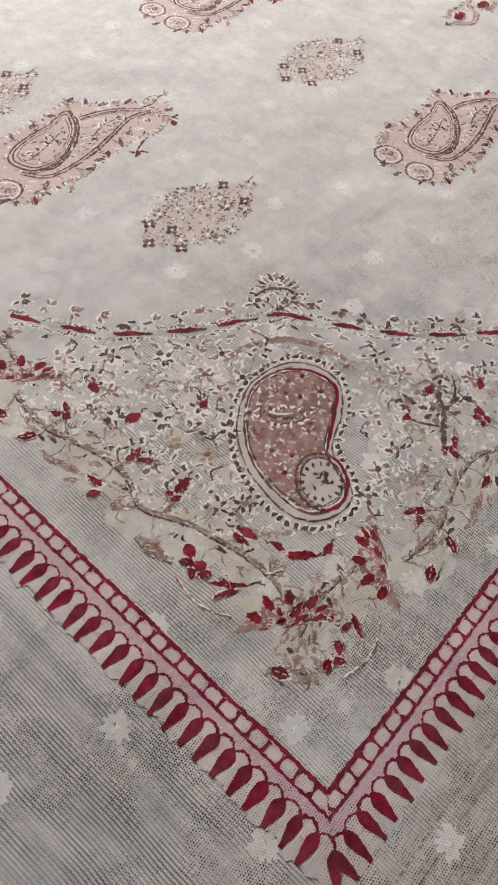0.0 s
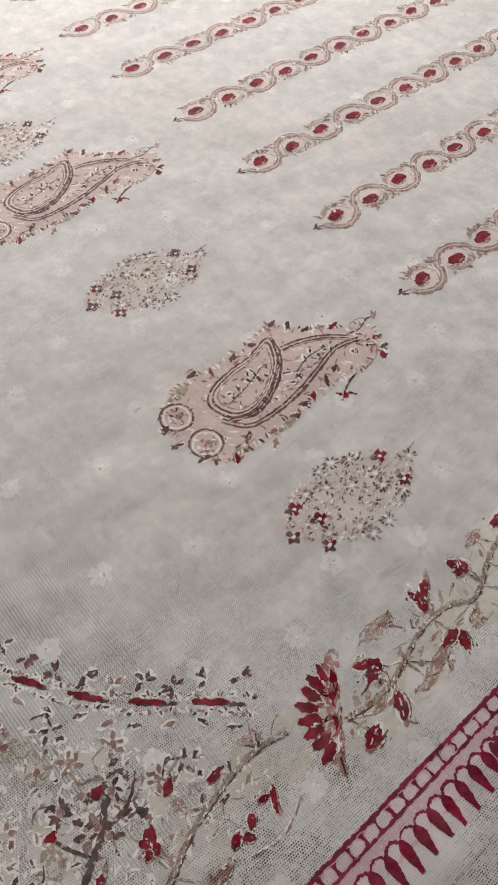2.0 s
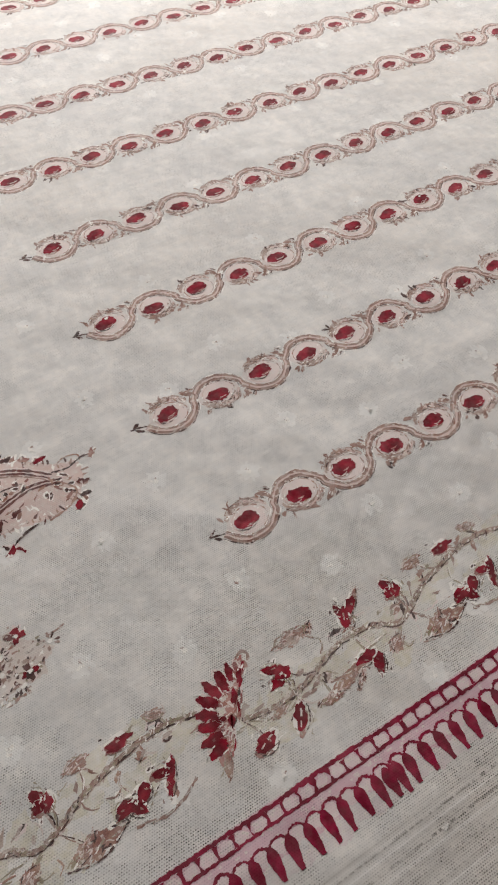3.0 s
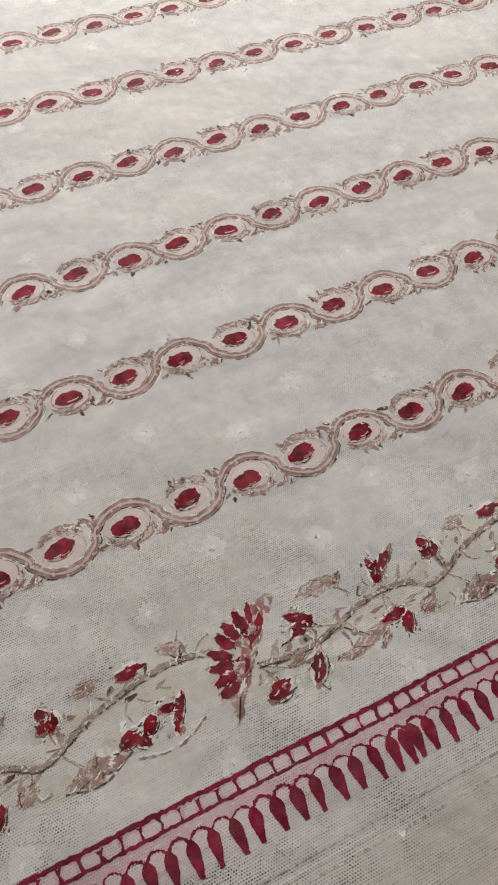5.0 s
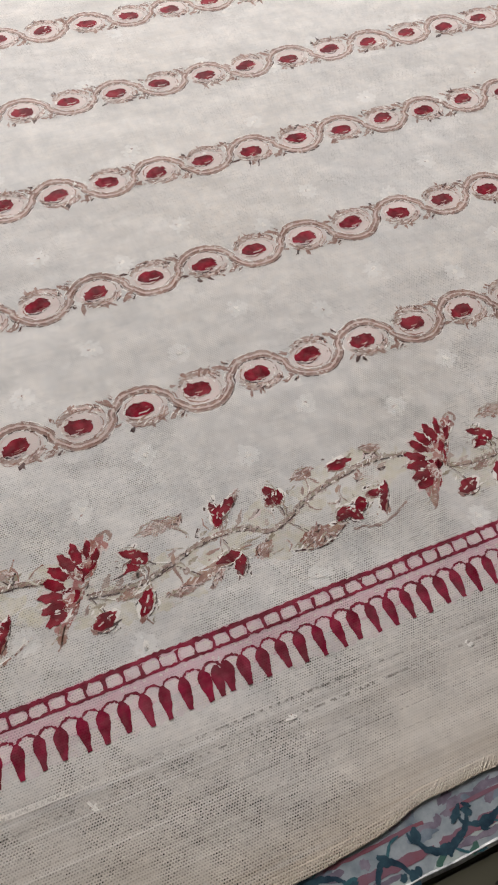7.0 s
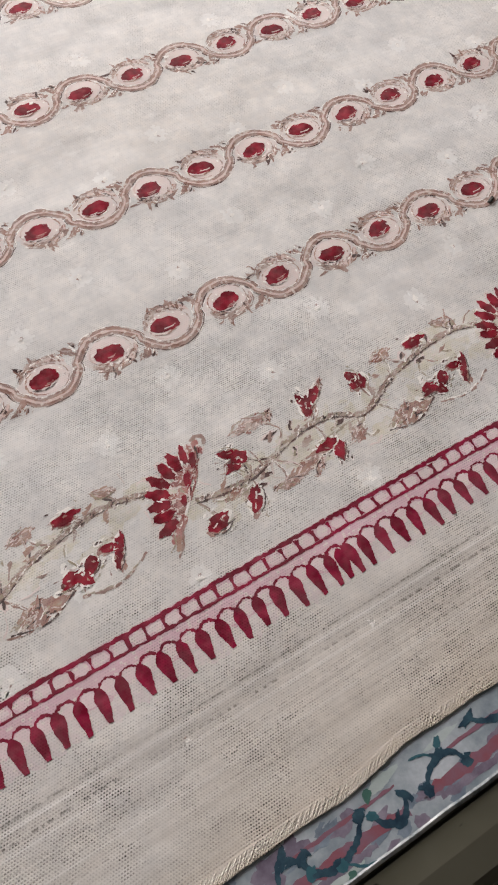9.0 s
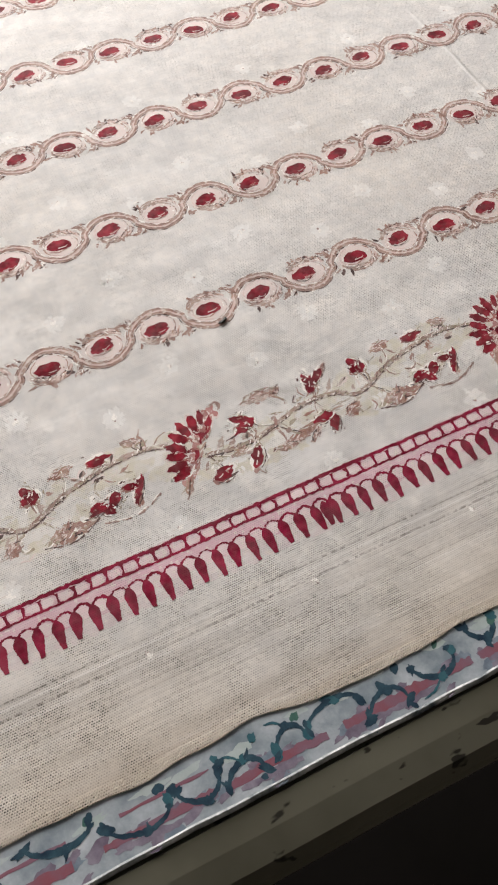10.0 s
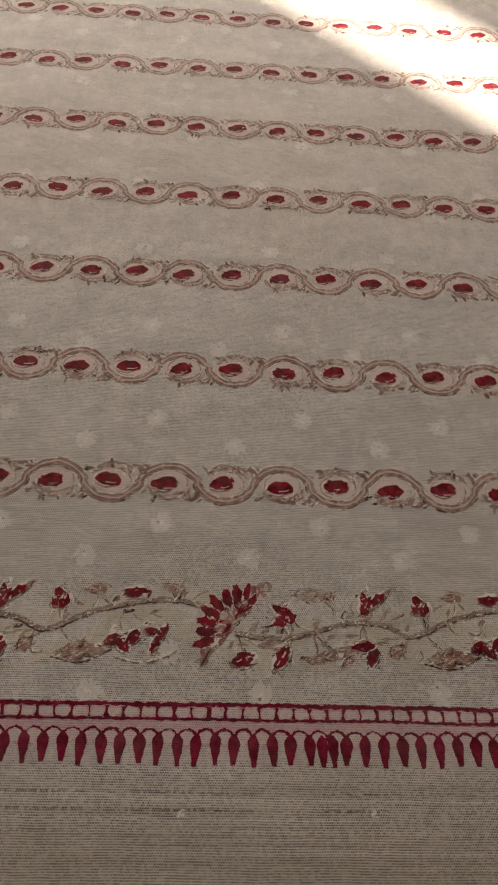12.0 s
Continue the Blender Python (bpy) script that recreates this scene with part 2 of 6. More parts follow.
    # pale lines beside them: light caught by the ridges, put into the colour
    for at, width in ((-5.06, 0.035), (-5.30, 0.030), (-5.72, 0.030)):
        off = arith(nt, 'ABSOLUTE', arith(nt, 'SUBTRACT', arith(nt, 'ADD', sep.outputs[1], drift), (at + 0.05) * U))
        line = arith(nt, 'MULTIPLY', remap(nt, off, 0.0, width * U, 0.75, 0.0), remap(nt, noise_tex(nt, stretch(nt, pos, 14.0, 1.0), 1.0, 2.0), 0.38, 0.58))
        c = blend(nt, line, c, (0.84, 0.83, 0.82))
    # yellowed handling stains along the margin
    stain = arith(nt, 'MULTIPLY', remap(nt, noise_tex(nt, pos, 14.0, 3.0), 0.30, 0.75, 0.35, 1.0), remap(nt, sep.outputs[1], -6.2 * U, -4.2 * U, 0.62, 0.0))
    c = blend(nt, stain, c, (0.57, 0.49, 0.395))
    hem = arith(nt, 'MULTIPLY', remap(nt, sep.outputs[1], -6.75 * U, -6.2 * U, 0.6, 0.0), remap(nt, noise_tex(nt, stretch(nt, pos, 20.0, 900.0), 1.0, 3.0), 0.35, 0.6, 0.3, 1.0))
    c = blend(nt, hem, c, (0.44, 0.35, 0.25))
    finish_weave(nt, b, pos, c, 1.5, ridge_light=0.5)
    return m


def ink_material(name, colour, cover, mottle=0.35, depth=0.45, colour2=None, vary=0.10, speck=0.12):
    """A block-printed dye soaked into the weave: cover is how much of the cloth it hides, speck how many threads stay undyed."""
    m, nt, b, pos = base_material(name, 0.85, 0.06)
    c0 = cloth_colour(nt, pos)
    ink = colour
    if colour2:
        ink = blend(nt, remap(nt, noise_tex(nt, pos, 260.0, 2.0), 0.42, 0.62), colour, colour2)
    info = nt.nodes.new("ShaderNodeObjectInfo").outputs["Random"]
    patch = remap(nt, noise_tex(nt, pos, 420.0, 3.0, 0.6), 0.40, 0.70, 0.0, mottle)
    thin = arith(nt, 'ADD', patch, arith(nt, 'MULTIPLY', info, vary))
    fac = arith(nt, 'MULTIPLY', arith(nt, 'SUBTRACT', 1.0, thin), cover)
    c = blend(nt, fac, c0, ink)
    bare = remap(nt, cells(nt, pos), 1.0 - speck - 0.02, 1.0 - speck + 0.02, 0.0, 0.72)
    c = blend(nt, bare, c, (0.72, 0.655, 0.61))
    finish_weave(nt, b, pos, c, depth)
    return m


COTTON = cloth_material()
RED = ink_material("crimson_dye", (0.135, 0.004, 0.012), 1.0, 0.05, 0.50, (0.29, 0.010, 0.028), 0.03, -0.012)
LINE_RED = ink_material("border_red_dye", (0.155, 0.005, 0.022), 1.0, 0.04, 0.45, (0.275, 0.010, 0.044), 0.03, -0.02)
PINK = ink_material("pink_wash", (0.63, 0.385, 0.455), 0.88, 0.30, 0.75, None, 0.10, 0.10)
LIGHT_PINK = ink_material("light_pink_wash", (0.72, 0.53, 0.565), 0.75, 0.45, 0.70, None, 0.10, 0.12)
FAINT_PINK = ink_material("faint_pink_wash", (0.60, 0.43, 0.47), 0.42, 0.75, 0.80, None, 0.10, 0.12)
CREAM = ink_material("cream_wash", (0.62, 0.49, 0.435), 0.62, 0.55, 0.75, None, 0.10, 0.10)
BLEACH = ink_material("bleached_ground", (0.78, 0.755, 0.70), 0.20, 0.7, 0.95, None, 0.05, 0.02)
BLUSH = ink_material("blush_wash", (0.66, 0.55, 0.53), 0.60, 0.60, 0.70, None, 0.10, 0.14)
OCHRE = ink_material("ochre_wash", (0.58, 0.52, 0.33), 0.46, 0.95, 0.80, None, 0.10, 0.10)
BROWN = ink_material("brown_outline_dye", (0.042, 0.018, 0.017), 0.98, 0.14, 0.6, (0.105, 0.048, 0.042), 0.05, 0.08)
MAUVE = ink_material("mauve_brown_dye", (0.205, 0.092, 0.066), 0.95, 0.24, 0.85, (0.35, 0.20, 0.16), 0.10, 0.10)
CLAY = ink_material("clay_wash", (0.635, 0.445, 0.40), 0.76, 0.40, 0.80, None, 0.08, 0.12)
TAN = ink_material("tan_rose_dye", (0.29, 0.115, 0.082), 0.94, 0.25, 0.70, (0.41, 0.25, 0.18), 0.10, 0.06)
OLIVE = ink_material("olive_dye", (0.235, 0.185, 0.10), 0.88, 0.35, 0.70, (0.36, 0.29, 0.19), 0.10, 0.18)
ROSE = ink_material("rose_fill_dye", (0.24, 0.08, 0.062), 0.94, 0.25, 0.95, (0.37, 0.185, 0.148), 0.10, 0.08)
MIST = ink_material("faded_mauve_dye", (0.32, 0.21, 0.172), 0.86, 0.35, 0.75, (0.47, 0.35, 0.295), 0.10, 0.08)
MAROON = ink_material("maroon_line_dye", (0.075, 0.014, 0.014), 0.98, 0.15, 0.55, (0.17, 0.050, 0.042), 0.06, 0.05)
DUSK = ink_material("dusky_line_dye", (0.235, 0.118, 0.090), 0.90, 0.28, 0.75, (0.36, 0.220, 0.178), 0.10, 0.08)
BLOOM = ink_material("bloom_pink_dye", (0.37, 0.095, 0.090), 0.94, 0.25, 0.60, (0.48, 0.22, 0.19), 0.08, 0.08)
FLAME = ink_material("rose_red_dye", (0.26, 0.045, 0.045), 0.96, 0.22, 0.75, (0.36, 0.13, 0.10), 0.08, 0.05)
PALE_PINK = ink_material("pale_pink_wash", (0.74, 0.61, 0.585), 0.80, 0.35, 0.55, None, 0.08, 0.05)
# undyed thread; also the white sparkle round marks, put into the colour
PALE = ink_material("undyed_sparkle_thread", (0.90, 0.87, 0.83), 0.95, 0.22, 0.20, None, 0.10, 0.02)


def tuft_material():
    m, nt, b, pos = base_material("white_tuft", 0.7, 0.2)
    c = blend(nt, remap(nt, noise_tex(nt, pos, 700.0, 2.0), 0.40, 0.66), cloth_colour(nt, pos), (0.80, 0.80, 0.79))
    finish_weave(nt, b, pos, c, 0.35, 0.7)
    return m


TUFT = tuft_material()
SOFT_TUFT = ink_material("thin_white_tuft", (0.86, 0.855, 0.84), 0.46, 0.55, 0.30, None, 0.05, 0.02)


def plain(name, c1, c2, scale, rough, spec=0.4, bump=0.1, metal=0.0, dist=0.001):
    m, nt, b, pos = base_material(name, rough, spec)
    f = remap(nt, noise_tex(nt, pos, scale, 5.0, 0.6), 0.35, 0.68)
    c = blend(nt, f, c1, c2)
    g = noise_tex(nt, pos, scale * 14, 3.0)
    c = blend(nt, arith(nt, 'MULTIPLY', g, 0.25), c, tuple(v * 0.7 for v in c1))
    nt.links.new(c, b.inputs["Base Color"])
    b.inputs["Metallic"].default_value = metal
    bp = node(nt, "ShaderNodeBump", Strength=bump, Distance=dist)
    nt.links.new(g, bp.inputs["Height"])
    nt.links.new(bp.outputs[0], b.inputs["Normal"])
    return m


VINYL = plain("vinyl_ground", (0.20, 0.25, 0.285), (0.52, 0.56, 0.60), 110.0, 0.32, 0.5, 0.05)
VINYL_NAVY = plain("vinyl_navy_print", (0.012, 0.03, 0.055), (0.05, 0.11, 0.145), 320.0, 0.3, 0.5, 0.05)
VINYL_MAUVE = plain("vinyl_mauve_print", (0.26, 0.085, 0.11), (0.22, 0.14, 0.19), 190.0, 0.32, 0.5, 0.05)
VINYL_PURPLE = plain("vinyl_grey_purple_print", (0.15, 0.12, 0.17), (0.30, 0.27, 0.33), 260.0, 0.32, 0.5, 0.05)
VINYL_TEAL = plain("vinyl_teal_print", (0.03, 0.10, 0.13), (0.06, 0.16, 0.19), 300.0, 0.3, 0.5, 0.05)
VINYL_BLUE = plain("vinyl_soft_blue_print", (0.13, 0.17, 0.22), (0.27, 0.33, 0.39), 260.0, 0.32, 0.5, 0.05)
VINYL_GREEN = plain("vinyl_green_print", (0.05, 0.13, 0.11), (0.09, 0.19, 0.15), 300.0, 0.3, 0.5, 0.05)
VINYL_GREY = plain("vinyl_grey_green_print", (0.40, 0.47, 0.46), (0.50, 0.56, 0.56), 200.0, 0.32, 0.5, 0.05)
# the cut edge's white glint is put into its colour, between dark breaks
VINYL_EDGE = plain("vinyl_edge_glint", (0.80, 0.82, 0.82), (0.06, 0.09, 0.11), 190.0, 0.25, 0.5, 0.08)


def rail_material():
    m, nt, b, pos = base_material("painted_rail", 0.65, 0.18)
    c = blend(nt, remap(nt, noise_tex(nt, pos, 30.0, 4.0), 0.4, 0.65), (0.115, 0.110, 0.082), (0.085, 0.081, 0.058))
    chips = remap(nt, noise_tex(nt, stretch(nt, pos, 150.0, 330.0, 300.0), 1.0, 2.0), 0.66, 0.70)
    c = blend(nt, chips, c, (0.02, 0.018, 0.014))
    nt.links.new(c, b.inputs["Base Color"])
    return m


RAIL = rail_material()
WOOD = plain("brown_table_wood", (0.10, 0.062, 0.038), (0.16, 0.10, 0.06), 20.0, 0.5)
# near-black: the shade below the table is put into the floor's colour
FLOOR_MAT = plain("shaded_floor", (0.005, 0.0045, 0.004), (0.008, 0.007, 0.0065), 6.0, 0.9, 0.03)
WALL = plain("wall_paint", (0.13, 0.12, 0.11), (0.16, 0.15, 0.135), 5.0, 0.85, 0.2)
CEILING = plain("ceiling_paint", (0.17, 0.165, 0.155), (0.20, 0.19, 0.18), 5.0, 0.9, 0.2)
LINT = plain("dark_lint", (0.02, 0.017, 0.015), (0.05, 0.04, 0.03), 900.0, 0.7)


# ---- mesh helpers ----
def part(name, data, parent, label="", m=None):
    ob = new(name, data)
    ob.parent = parent
    if m is not None:
        ob.matrix_basis = m
    return tagged(ob, label) if label else ob


def thing(name, label, category, at=(0, 0, 0), kind="", group=""):
    ob = new(name)
    ob.location = at
    ob.empty_display_size = 0.05
    return tagged(ob, label, category, group, kind)


def box_mesh(name, lo, hi, material, bevel=0.0):
    bm = bmesh.new()
    bmesh.ops.create_cube(bm, size=1.0)
    for v in bm.verts:
        v.co = Vector([lo[i] + (hi[i] - lo[i]) * (v.co[i] + 0.5) for i in range(3)])
    if bevel:
        bmesh.ops.bevel(bm, geom=bm.edges[:], offset=bevel, segments=3, affect='EDGES', clamp_overlap=True)
    me = bpy.data.meshes.new(name)
    bm.to_mesh(me)
    bm.free()
    me.materials.append(material)
    return me


HALO_DYES = (RED, BROWN)


class Ink:
    """Collects printed shapes, in pattern units, as low raised patches of dye."""

    def __init__(self, seed=0):
        self.verts, self.faces, self.slots, self.mats = [], [], [], []
        self.rng = random.Random(seed)
        self.haloed = True
        self.fray = 0.013
        self.halo, self.halo_from, self.halo_wide = PALE_PINK, 0.05, (0.004, 0.024)

    def bright(self):
        """Leave a broad pale rim round every mark, its sparkle put into the colour."""
        self.halo, self.halo_from, self.halo_wide = PALE, 0.03, (0.008, 0.030)
        return self

    def slot(self, material):
        if material not in self.mats:
            self.mats.append(material)
        return self.mats.index(material)

    def rough(self, pts):
        """The outline as the dye leaves it on coarse thread: closely stepped and frayed."""
        if not self.fray:
            return pts
        out, k = [], len(pts)
        for i in range(k):
            p, q = pts[i], pts[(i + 1) % k]
            n = max(1, int(math.dist(p, q) / 0.036))
            for j in range(n):
                x, y = p[0] + (q[0] - p[0]) * j / n, p[1] + (q[1] - p[1]) * j / n
                out.append((x + self.fray * self.rng.uniform(-1, 1), y + self.fray * self.rng.uniform(-1, 1)))
        if not 0.008 < self.fray < 0.015:
            return out
        wide = min(max(p[i] for p in pts) - min(p[i] for p in pts) for i in (0, 1))
        if wide > 0.10:
            # the larger shapes end thread by thread
            step = []
            for x, y in out:
                q = (round(x / 0.034) * 0.034 + self.rng.uniform(-0.006, 0.006), round(y / 0.030) * 0.030 + self.rng.uniform(-0.005, 0.005))
                if not step or math.dist(q, step[-1]) > 0.015:
                    step.append(q)
            if len(step) > 5:
                return step
        return out

    def patch(self, pts, material, z):
        """One closed outline, filled and with a skirt down to the cloth."""
        n, s = len(self.verts), self.slot(material)
        z = 0.10 * z + self.rng.uniform(0, 0.0000015)
        k = len(pts)
        pts = self.rough(pts)
        k = len(pts)
        area = sum(pts[i][0] * pts[(i + 1) % k][1] - pts[(i + 1) % k][0] * pts[i][1] for i in range(k))
        if area < 0:
            pts = pts[::-1]
        self.verts += [(x * U, y * U, z) for x, y in pts] + [(x * U, y * U, -0.000004) for x, y in pts]
        self.faces.append(tuple(range(n, n + k)))
        self.slots.append(s)
        for i in range(k):
            j = (i + 1) % k
            self.faces.append((n + i, n + k + i, n + k + j, n + j))
            self.slots.append(s)

    def blob(self, x, y, a, b, turn=0.0, material=None, z=0.00030, sharp=0.0, rag=0.10, n=14, tip=0.0):
        """An ellipse of half-lengths a, b; sharp pinches both ends, tip one; rag roughens its edge."""
        if self.haloed and a > self.halo_from and (material in HALO_DYES or (self.halo is PALE and material is MAUVE)):
            # undyed outline round a printed leaf, with a sharpening halo put into its colour
            g = self.rng.uniform(*self.halo_wide)
            d = self.rng.uniform(-0.015, 0.015)
            was = self.haloed
            self.haloed = False
            self.blob(x + d, y - d, a + g, b + g, turn, self.halo, 0.00012, sharp, 0.2, 12, tip)
            self.haloed = was
        c, s = math.cos(radians(turn)), math.sin(radians(turn))
        out = []
        for i in range(n):
            t = 2 * math.pi * i / n
            e = math.cos(t)
            w = math.sin(t) * (1 - sharp * e * e) * (1 - tip * (e * 0.5 + 0.5))
            f = 1 + rag * self.rng.uniform(-1, 1)
            px, py = a * e * f, b * w * f
            out.append((x + px * c - py * s, y + px * s + py * c))
        self.patch(out, material, z)

    def star(self, x, y, r, petals, material, turn=0.0, z=0.00030, depth=0.45, rag=0.1):
        out = []
        for i in range(petals * 6):
            t = 2 * math.pi * i / (petals * 6)
            f = r * (1 - depth * (0.5 - 0.5 * math.cos(t * petals))) * (1 + rag * self.rng.uniform(-1, 1))
            out.append((x + f * math.cos(t + radians(turn)), y + f * math.sin(t + radians(turn))))
        self.patch(out, material, z)

    def stroke(self, pts, width, material, z=0.00020, taper=0.0, rag=0.12, step=0.045, closed=False, dash=None):
        """A line of the brush through pts; dash = (on, off) breaks it."""
        line = smooth_line(pts, step, closed)
        if dash:
            on, gap = max(2, int(dash[0] / step)), max(1, int(dash[1] / step))
            i = 0
            while i + 2 < len(line):
                self.ribbon(line[i:i + on + 1], width, material, z, taper, rag)
                i += on + gap
        else:
            self.ribbon(line, width, material, z, taper, rag)

    def ribbon(self, line, width, material, z, taper, rag):
        n, s, k = len(self.verts), self.slot(material), len(line)
        z = 0.10 * z + self.rng.uniform(0, 0.0000015)
        if k < 2:
            return
        for i, (x, y) in enumerate(line):
            a, b = line[max(i - 1, 0)], line[min(i + 1, k - 1)]
            dx, dy = b[0] - a[0], b[1] - a[1]
            d = math.hypot(dx, dy) or 1.0
            f = i / (k - 1)
            w = width / 2 * (1 - taper * abs(2 * f - 1) ** 2)
            wl, wr = (max(w * (1 + 0.8 * rag * self.rng.uniform(-1, 1)) + 0.8 * self.fray * self.rng.uniform(-1, 1), 0.002) for _ in range(2))
            nx, ny = -dy / d, dx / d
            lx, ly, rx, ry = x + nx * wl, y + ny * wl, x - nx * wr, y - ny * wr
            self.verts += [(lx * U, ly * U, z), (rx * U, ry * U, z), (lx * U, ly * U, -0.000004), (rx * U, ry * U, -0.000004)]
        for i in range(k - 1):
            o = n + 4 * i
            self.faces += [(o + 1, o + 5, o + 4, o), (o, o + 4, o + 6, o + 2), (o + 3, o + 7, o + 5, o + 1)]
            self.slots += [s, s, s]

    def mesh(self, name):
        me = bpy.data.meshes.new(name)
        me.from_pydata(self.verts, [], self.faces)
        for m in self.mats:
            me.materials.append(m)
        me.polygons.foreach_set("material_index", self.slots)
        me.update()
        return me


def smooth_line(pts, step, closed=False):
    """Points every step along a Catmull-Rom curve through pts."""
    k = len(pts)
    out = []
    segs = k if closed else k - 1
    for i in range(segs):
        if closed:
            p = [pts[(i + j - 1) % k] for j in range(4)]
        else:
            p = [pts[min(max(i + j - 1, 0), k - 1)] for j in range(4)]
        n = max(2, int(math.dist(p[1], p[2]) / step))
        for q in range(n):
            t = q / n
            c = (-0.5 * t + t * t - 0.5 * t ** 3, 1 - 2.5 * t * t + 1.5 * t ** 3, 0.5 * t + 2 * t * t - 1.5 * t ** 3, -0.5 * t * t + 0.5 * t ** 3)
            out.append((sum(c[j] * p[j][0] for j in range(4)), sum(c[j] * p[j][1] for j in range(4))))
    out.append(pts[0] if closed else pts[-1])
    return out


def arc(x, y, rx, ry, a0, a1, n=12, turn=0.0):
    c, s = math.cos(radians(turn)), math.sin(radians(turn))
    out = []
    for i in range(n + 1):
        t = radians(a0 + (a1 - a0) * i / n)
        px, py = rx * math.cos(t), ry * math.sin(t)
        out.append((x + px * c - py * s, y + px * s + py * c))
    return out


def beside(line, d):
    """The line moved d to its left."""
    out, k = [], len(line)
    for i, (x, y) in enumerate(line):
        a, b = line[max(i - 1, 0)], line[min(i + 1, k - 1)]
        n = math.dist(a, b) or 1.0
        out.append((x - d * (b[1] - a[1]) / n, y + d * (b[0] - a[0]) / n))
    return out


def broken(k, line, width, material, z, r, most=14):
    """A dry brush line that skips now and then."""
    i = 0
    while i + 3 < len(line):
        n = r.randint(3, most)
        k.ribbon([(x + r.uniform(-0.004, 0.004), y + r.uniform(-0.004, 0.004)) for x, y in line[i:i + n + 1]], width * r.uniform(0.7, 1.25), material, z, 0.3, 0.6)
        i += n + r.randint(0, 2)


# ---- room ----
def wall(name, lo, hi, label):
    return tagged(new(name, box_mesh(name, lo, hi, WALL)), label, "wall", kind="structure")


def wall_with_openings(name, y0, y1, x0, x1, z0, z1, holes, label):
    """A wall along x with rectangular holes (x0, x1, z0, z1) through it, in x order."""
    bm = bmesh.new()

    def block(a, b, c, d):
        m = bmesh.ops.create_cube(bm, size=1.0)
        for v in m["verts"]:
            v.co = Vector((a + (b - a) * (v.co.x + 0.5), y0 + (y1 - y0) * (v.co.y + 0.5), c + (d - c) * (v.co.z + 0.5)))
    x = x0
    for a, b, c, d in holes:
        block(x, a, z0, z1)
        block(a, b, z0, c)
        block(a, b, d, z1)
        x = b
    block(x, x1, z0, z1)
    bmesh.ops.remove_doubles(bm, verts=bm.verts[:], dist=1e-5)
    me = bpy.data.meshes.new(name)
    bm.to_mesh(me)
    bm.free()
    me.materials.append(WALL)
    return tagged(new(name, me), label, "wall", kind="structure")


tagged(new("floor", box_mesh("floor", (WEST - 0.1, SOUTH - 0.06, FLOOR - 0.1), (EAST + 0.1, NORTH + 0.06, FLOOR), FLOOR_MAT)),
       "bare floor under the table, its deep shade put into a near-black colour", "floor", kind="structure")
tagged(new("ceiling", box_mesh("ceiling", (WEST - 0.1, SOUTH - 0.06, CEIL), (EAST + 0.1, NORTH + 0.06, CEIL + 0.1), CEILING)),
       "plain grey painted ceiling", "ceiling", kind="structure")
wall("wall_west", (WEST - 0.1, SOUTH, FLOOR), (WEST, NORTH, CEIL), "plain dull brown painted side wall")
wall("wall_east", (EAST, SOUTH, FLOOR), (EAST + 0.1, NORTH, CEIL), "plain dull brown painted side wall")
wall_with_openings("wall_north", NORTH, NORTH + 0.06, WEST - 0.1, EAST + 0.1, FLOOR, CEIL,
                   [(WX0, WX1, WZ0, WZ1)], "plain dull brown painted wall with a wide window opening")
SUM0, SUM1 = 79.6 * U, 84.6 * U      # the sun stripe lies between these sums of x and y
RISE = math.sqrt(2) * math.tan(SUN_EL)
wall_with_openings("wall_south", SOUTH - 0.06, SOUTH, WEST - 0.1, EAST + 0.1, FLOOR, CEIL,
                   [(SUM0 - SOUTH, SUM1 - SOUTH + 0.06, (0.02 - SOUTH) * RISE, (0.50 - SOUTH) * RISE)],
                   "plain dull brown painted wall with a narrow sunlit opening")

# ---- table ----
OIL_Y = -7.47 * U
TX0, TX1, TY1 = -0.40, 1.36, 0.66
table = thing("table", "wooden table with an olive painted rim, covered with printed vinyl", "table", (0.48, 0.27, FLOOR))
down = Matrix.Translation(-table.location)


def table_part(name, lo, hi, material, bevel, label=""):
    return part(name, box_mesh(name, lo, hi, material, bevel), table, label, down)


table_part("tabletop", (TX0 + 0.012, OIL_Y + 0.010, -0.030), (TX1 - 0.012, TY1 - 0.012, -0.00166), WOOD, 0.0)
RIM = 0.0147
def front_rim():
    """The near rim: its rubbed top flush with the cover, rounded over to an upright face."""
    profile = [(0.010, -0.034), (0.010, -0.0019), (-0.0009, -0.0019), (-0.0011, -0.0004), (-0.0060, -0.0005), (-0.0110, -0.0009), (-0.0132, -0.0020), (-0.0143, -0.0044), (-RIM, -0.0080), (-RIM, -0.034)]
    verts, faces, n, k = [], [], 200, len(profile)
    for i in range(n + 1):
        x = TX0 + (TX1 - TX0) * i / n
        w = 0.0004 * noise.noise((x * 25, 4.0, 0))
        verts += [(x, OIL_Y + d + (w if d < -0.005 else 0.0), z + (0.4 * w if d < -0.002 else 0.0)) for d, z in profile]
    for i in range(n):
        for q in range(k):
            a, b = i * k + q, i * k + (q + 1) % k
            faces.append((a, b, b + k, a + k))
    faces += [tuple(range(k - 1, -1, -1)), tuple(n * k + q for q in range(k))]
    me = bpy.data.meshes.new("rim")
    me.from_pydata(verts, [], faces)
    me.materials.append(RAIL)
    me.update()
    return me


